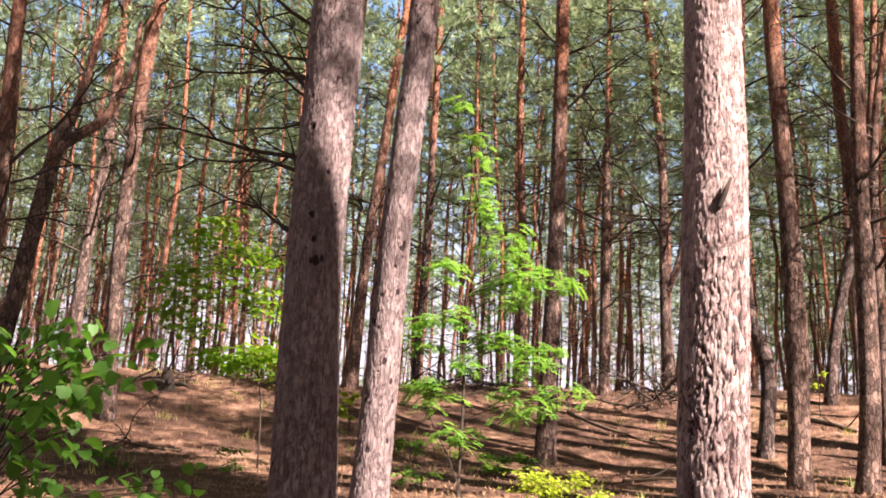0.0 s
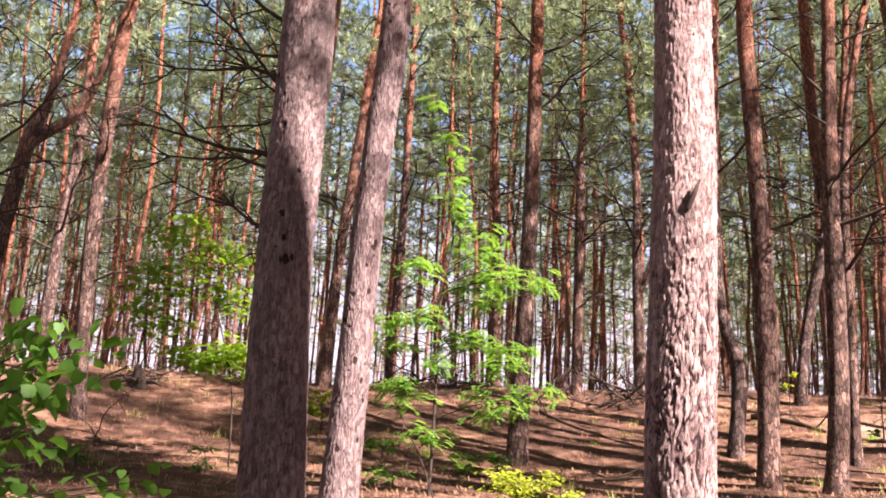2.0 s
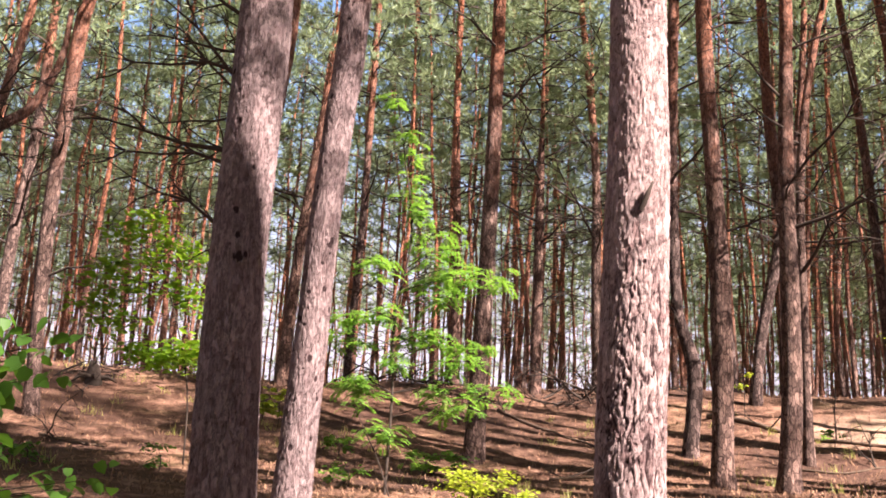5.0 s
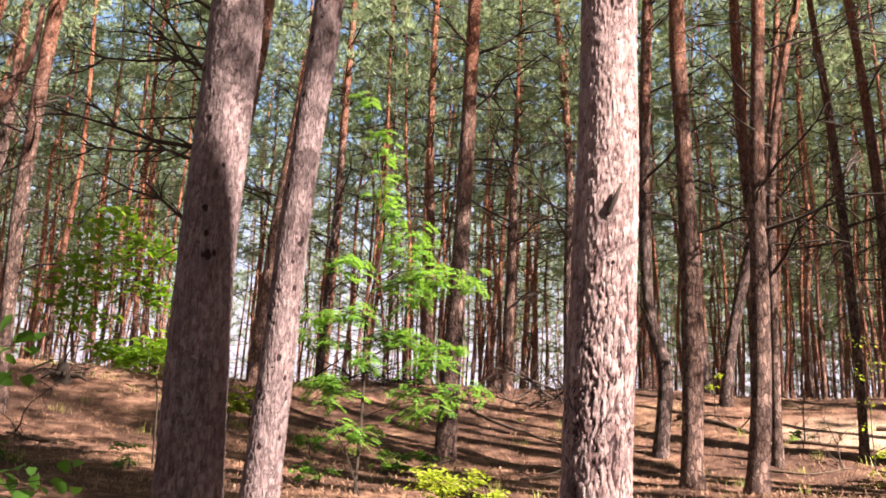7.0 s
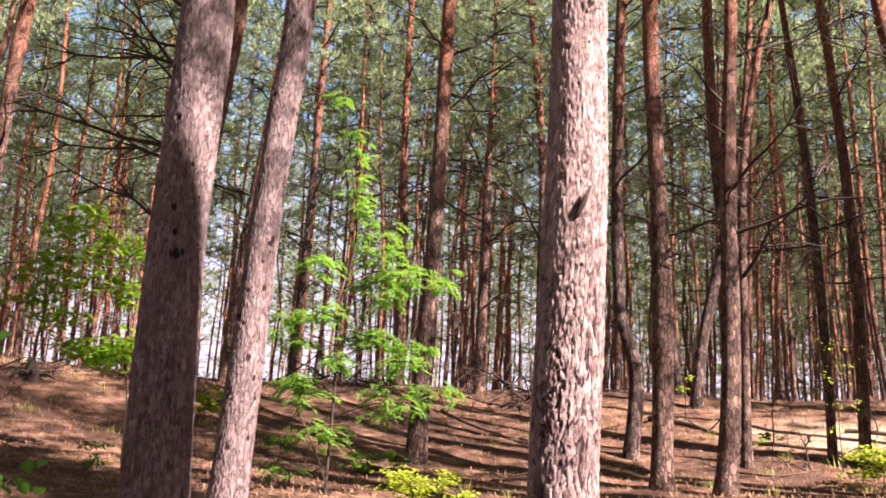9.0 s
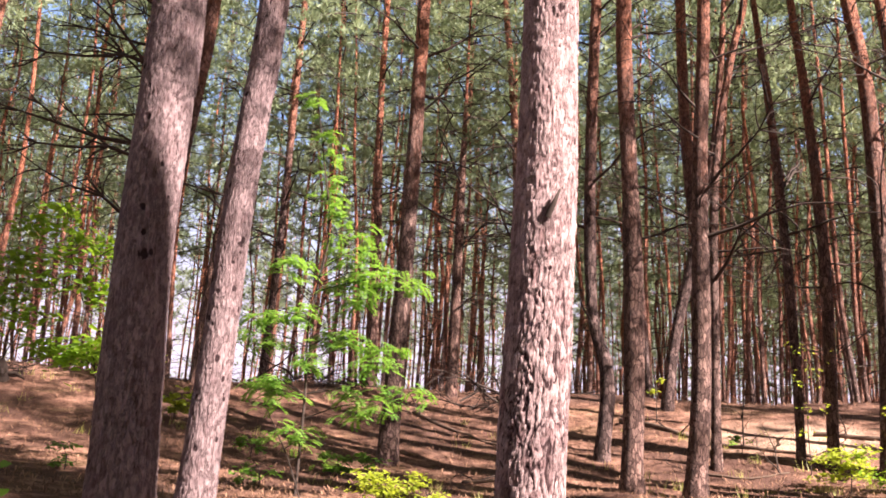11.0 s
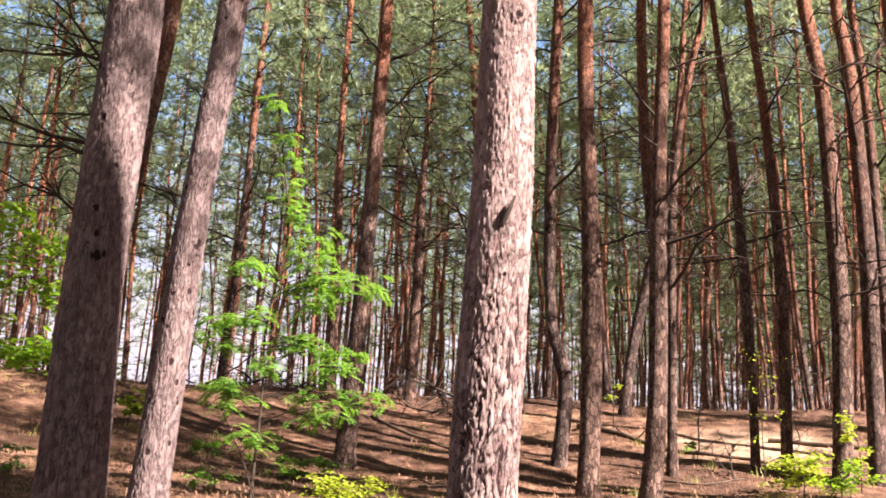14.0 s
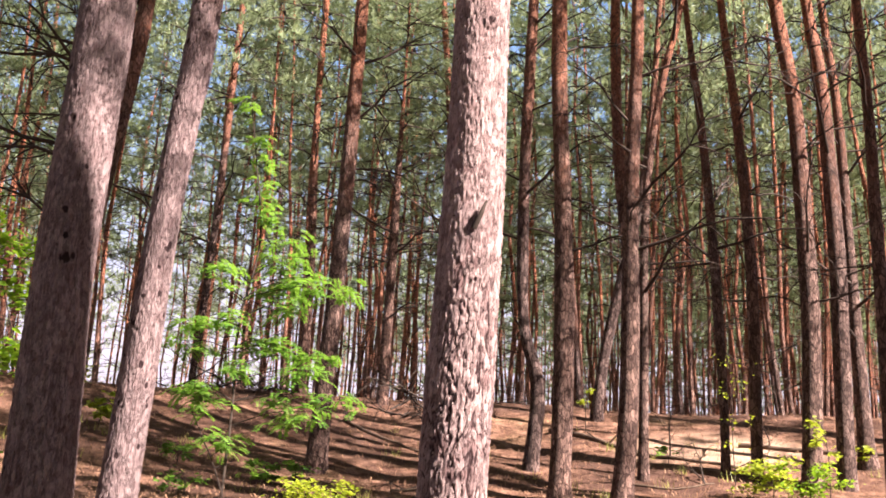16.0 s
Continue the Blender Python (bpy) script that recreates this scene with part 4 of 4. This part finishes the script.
def bush(label, x, y, spread, tall, leaf_mat, leaf, clumps, count, seed):
    rnd = random.Random(seed)
    z = ground_top(x, y)
    cs = []
    for _ in range(clumps):
        a, r = rnd.uniform(0, 2 * math.pi), spread * math.sqrt(rnd.random())
        cs.append((x + r * math.cos(a), y + r * math.sin(a), z + tall * rnd.uniform(0.25, 1.0)))
    sapling("shrub", label, [(x, y, z), (x + 0.02, y, z + tall * 0.4), (x - 0.02, y, z + tall * 0.8)], cs, leaf_mat, False, leaf, spread * 0.45, count, seed, 0.012)


bush("low yellow-green shrub on the needle floor", 1.45, 15.1, 0.48, 0.42, LEAVES_PALE, 0.075, 14, 44, 21)
bush("low yellow-green shrub on the needle floor", 2.05, 15.2, 0.28, 0.3, LEAVES_PALE, 0.08, 7, 30, 22)
bush("bright green bush at the foot of the pines", 9.2, 17.4, 0.45, 0.75, LEAVES_PALE, 0.1, 16, 30, 23)
bush("bright green bush at the foot of the pines", 9.75, 17.2, 0.42, 0.6, LEAVES, 0.1, 12, 30, 24)
bush("upright leafy shoot among the bushes", 10.4, 17.7, 0.22, 1.4, LEAVES_PALE, 0.1, 9, 18, 25)
bush("small bright seedling on the slope", -1.7, 22.0, 0.17, 0.75, LEAVES_PALE, 0.12, 5, 20, 26)
bush("small bright seedling on the slope", 1.5, 19.0, 0.22, 0.3, LEAVES_FINE, 0.1, 5, 20, 27)
bush("small bright seedling on the slope", 7.9, 23.2, 0.16, 1.35, LEAVES_PALE, 0.1, 3, 14, 28)
bush("small dark green seedling on the slope", -0.2, 16.6, 0.3, 0.35, LEAVES_FINE, 0.1, 6, 18, 29)
bush("small dark green seedling on the slope", -2.9, 16.6, 0.22, 0.35, LEAVES_DEEP, 0.1, 6, 18, 30)
bush("small dark green seedling on the slope", -4.6, 16.0, 0.3, 0.4, LEAVES_DEEP, 0.1, 6, 18, 31)
bush("small bright seedling on the slope", 12.2, 20.0, 0.3, 0.4, LEAVES_PALE, 0.09, 7, 20, 32)
bush("small bright seedling on the slope", 8.7, 20.6, 0.2, 0.3, LEAVES_FINE, 0.09, 5, 16, 33)
bush("small bright seedling on the slope", 0.99, 18.42, 0.24, 0.42, LEAVES_FINE, 0.12, 7, 26, 41)
bush("small bright seedling on the slope", -2.05, 22.32, 0.24, 0.55, LEAVES_PALE, 0.12, 7, 30, 42)
bush("small dark green seedling on the slope", -0.46, 20.17, 0.24, 0.4, LEAVES_FINE, 0.1, 6, 20, 43)
bush("bright leafy bush on the mound's crest", -3.6, 25.6, 0.8, 0.9, LEAVES_PALE, 0.12, 16, 50, 34)


# ---- maple close to the camera ----
def maple_leaf_mesh(seed):
    """A five-lobed leaf along x, curved, with a thin stalk."""
    rnd = random.Random(seed)
    tips = [(-0.1, 0.34), (0.36, 0.6), (0.88, 0.5), (1.25, 0.0)]
    notch = [(0.08, 0.46), (0.62, 0.5), (1.02, 0.3)]
    edge = [(0, 0)]
    for i, t in enumerate(tips):
        edge.append(t)
        if i < 3:
            edge.append(notch[i])
    outline = edge + [(a, -b) for a, b in reversed(edge[1:-1])]
    sh = Shape()
    bend = rnd.uniform(0.3, 0.8)
    pts = [Vector((a, b, -bend * a * a * 0.5 + 0.14 * abs(b) + rnd.uniform(-0.04, 0.04))) * 0.105 for a, b in outline]
    mid = [Vector((a, 0, -bend * a * a * 0.5)) * 0.105 for a in (0.15, 0.5, 0.8)]
    half = len(edge)
    up, down = pts[:half], [pts[0]] + pts[:half - 2:-1]
    sh.face(up + mid[::-1])
    sh.face(mid + down[::-1])
    keys, order = {}, []
    for v in sh.v:
        order.append(keys.setdefault(tuple(round(c, 5) for c in v), len(keys)))
    sh.v, sh.f, sh.up = list(keys), [tuple(order[i] for i in f) for f in sh.f], [0.0] * len(keys)
    sh.tube((Vector((0, 0, 0)), Vector((-0.07, 0, 0.02))), (0.0016, 0.0012), 3, 0)
    return sh.mesh("leaf", LEAVES_DEEP)


def near_maple():
    rnd = random.Random(77)
    x, y = -2.35, 6.0
    z = ground_top(x, y)
    tree = thing("maple_sapling", x, y, z, "leafy green maple sapling close to the path", "sapling")
    leaves = [maple_leaf_mesh(i) for i in range(4)]
    part("stem", stem_mesh([(0, 0, -0.1), (0.05, 0, 0.7), (0.0, 0.05, 1.35), (0.1, 0.05, 1.75)], 0.016, 0.005), tree)
    spots = [(0.04, 1.62, 10), (0.16, 1.57, 10), (0.31, 1.49, 10), (0.40, 1.63, 10), (0.59, 1.62, 6), (0.73, 1.61, 6), (0.13, 1.41, 10), (0.30, 1.34, 10), (0.48, 1.48, 10), (0.21, 1.20, 10), (0.09, 1.28, 10), (0.35, 1.13, 10), (0.18, 1.02, 10), (0.32, 0.95, 10), (0.17, 0.85, 10), (0.39, 0.80, 10), (0.64, 0.84, 6), (0.78, 0.82, 6), (1.01, 0.87, 6), (0.46, 1.35, 10), (0.39, 1.25, 10), (0.55, 1.52, 7), (0.62, 1.38, 5), (0.5, 1.12, 6), (0.55, 1.0, 4), (0.9, 0.84, 6), (0.2, 1.5, 8)]
    for dx, h, count in spots:
        c = Vector((dx, rnd.uniform(-0.25, 0.25), h))
        a = Vector((0.03, 0.02, max(0.2, h - 0.25)))
        part("twig", stem_mesh([a, a.lerp(c, 0.5) + Vector((0, 0, 0.05)), c], 0.006, 0.002, "twig"), tree)
        for _ in range(int(count * 1.4)):
            p = c + Vector((rnd.gauss(0, 0.09), rnd.gauss(0, 0.14), rnd.gauss(0, 0.06)))
            k = rnd.uniform(0.38, 0.75)
            part("leaf", rnd.choice(leaves), tree, m=pose(*p, rnd.gauss(0, 22), rnd.uniform(0, 45), rnd.uniform(0, 360)) @ Matrix.Diagonal((k, k, k, 1)))


near_maple()


# ---- fallen wood ----
def fallen(label, pts, r0, r1, seed, twigs=3):
    rnd = random.Random(seed)
    x, y = pts[0]
    z = ground_top(x, y)
    log = thing("fallen_branch", x, y, z, label, "branch", "fallen branches")
    full = []
    for i in range(len(pts) - 1):
        for k in range(4):
            f = k / 4
            full.append((pts[i][0] + (pts[i + 1][0] - pts[i][0]) * f, pts[i][1] + (pts[i + 1][1] - pts[i][1]) * f))
    full.append(pts[-1])
    line = []
    for i, (a, b) in enumerate(full):
        r = r0 + (r1 - r0) * i / (len(full) - 1)
        line.append((Vector((a - x, b - y, ground_top(a, b) - z + r * 0.6 + rnd.uniform(0, 0.03))), r))
    sh = Shape()
    sh.tube([p for p, _ in line], [r for _, r in line], 8, 0)
    part("bough", sh.mesh("bough", FALLEN), log)
    for _ in range(twigs):
        p, r = rnd.choice(line[1:])
        m = pose(*p, 0, rnd.uniform(-35, 0), rnd.uniform(0, 360))
        part("twig", rnd.choice(BRANCHES), log, m=m @ Matrix.Diagonal((0.5, 0.5, 0.5, 1)))


fallen("long dark fallen bough lying down the slope", [(2.84, 24.44), (3.34, 23.18), (3.83, 22.03), (4.36, 20.67)], 0.036, 0.022, 1)
fallen("dark fallen bough on the sunlit ground", [(7.3, 23.8), (7.75, 23.1), (8.3, 22.25)], 0.06, 0.04, 2)
fallen("dark fallen bough on the sunlit ground", [(8.4, 21.9), (9.0, 21.2), (9.9, 20.1)], 0.05, 0.03, 3)
fallen("long dark fallen bough across the slope", [(10.9, 22.1), (11.6, 21.6), (12.5, 21.1), (13.8, 20.7)], 0.06, 0.03, 4)
fallen("thin fallen stick among the pine needles", [(3.0, 18.3), (3.9, 18.1), (4.6, 18.3)], 0.025, 0.012, 5)
fallen("thin fallen stick among the pine needles", [(-5.6, 20.0), (-4.9, 19.4), (-4.3, 19.3)], 0.025, 0.012, 6)
fallen("thin fallen stick among the pine needles", [(7.2, 19.4), (8.2, 19.0), (9.0, 19.2)], 0.025, 0.012, 7)


def heap(label, x, y, spread, tall, count, seed):
    """A pile of dead branches."""
    rnd = random.Random(seed)
    z = ground_top(x, y)
    pile = thing("brush_pile", x, y, z, label, "brush pile")
    for _ in range(count):
        a, r = rnd.uniform(0, 2 * math.pi), spread * math.sqrt(rnd.random())
        px, py = r * math.cos(a), 0.6 * r * math.sin(a)
        pz = ground_top(x + px, y + py) - z + rnd.uniform(0.02, tall) * (1 - r / spread * 0.7)
        k = rnd.uniform(0.5, 1.0)
        part("branch", rnd.choice(BRANCHES), pile, m=pose(px, py, pz, rnd.uniform(0, 360), rnd.uniform(-12, 14), rnd.uniform(0, 360)) @ Matrix.Diagonal((k, k, k * 0.8, 1)))


heap("dark heap of dead branches on the crest", 4.9, 25.4, 1.0, 0.35, 40, 1)
heap("dark heap of dead branches beside the mound", -6.0, 24.8, 0.5, 0.5, 18, 2)
heap("loose dry brushwood along the crest", 0.6, 28.0, 2.0, 0.22, 40, 3)


def stump():
    x, y = -5.85, 24.3
    z = ground_top(x, y)
    ob = thing("tree_stump", x, y, z, "dark broken stump with bare roots on the mound", "stump")
    rnd = random.Random(9)
    sh = Shape()
    sh.tube([(0, 0, -0.1), (0.01, 0, 0.12), (-0.03, 0.02, 0.3), (-0.06, 0.03, 0.46)], (0.22, 0.15, 0.13, 0.07), 10, 0)
    part("bole", sh.mesh("bole", DEAD), ob)
    for k in range(6):
        a = k * 1.05 + rnd.uniform(-0.3, 0.3)
        d = Vector((math.cos(a), math.sin(a), 0))
        sh = Shape()
        sh.tube([d * 0.08 + Vector((0, 0, 0.1)), d * 0.3 + Vector((0, 0, 0.12)), d * 0.5 + Vector((0, 0, rnd.uniform(-0.1, 0.2)))], (0.06, 0.04, 0.015), 6, 0)
        part("root", sh.mesh("root", DEAD), ob)


stump()


# ---- loose litter on the ground ----
def litter():
    rnd = random.Random(31)
    sh = Shape()
    for _ in range(22000):
        az, d = radians(rnd.uniform(-25, 36)), rnd.uniform(13.5, 29.5)
        x, y = d * math.sin(az), d * math.cos(az)
        z = ground_top(x, y)
        a = rnd.uniform(0, math.pi)
        l, w = rnd.uniform(0.05, 0.2), rnd.uniform(0.003, 0.009)
        d1, s1 = Vector((math.cos(a), math.sin(a), 0)), Vector((-math.sin(a), math.cos(a), 0))
        p = Vector((x, y, z + 0.004))
        q = p + d1 * l
        q.z = ground_top(q.x, q.y) + rnd.uniform(0.0, 0.05)
        m = p.lerp(q, 0.5) + Vector((0, 0, rnd.uniform(0.01, 0.05)))
        sh.face((p - s1 * w, p + s1 * w, m + s1 * w, m - s1 * w))
        sh.face((m - s1 * w, m + s1 * w, q))
    tagged(new("needle_litter", sh.mesh("needle_litter", STRAW)), "dry brown pine needles and twigs on the ground", "litter", kind="stuff")
    sh = Shape()
    for _ in range(150):
        az, d = radians(rnd.uniform(-22, 34)), rnd.uniform(14, 27)
        x, y = d * math.sin(az), d * math.cos(az)
        if noise.noise((x * 0.3, y * 0.3, 4)) < -0.05:
            continue
        z = ground_top(x, y)
        for _ in range(14):
            a = rnd.uniform(0, 2 * math.pi)
            b = Vector((x + rnd.gauss(0, 0.08), y + rnd.gauss(0, 0.08), z))
            tip = b + Vector((math.cos(a) * 0.1, math.sin(a) * 0.1, rnd.uniform(0.08, 0.25)))
            s = Vector((-math.sin(a), math.cos(a), 0)) * 0.006
            sh.face((b - s, b + s, tip))
    tagged(new("dry_grass", sh.mesh("dry_grass", GRASS)), "sparse yellowish grass tufts on the slope", "grass", kind="stuff")


litter()
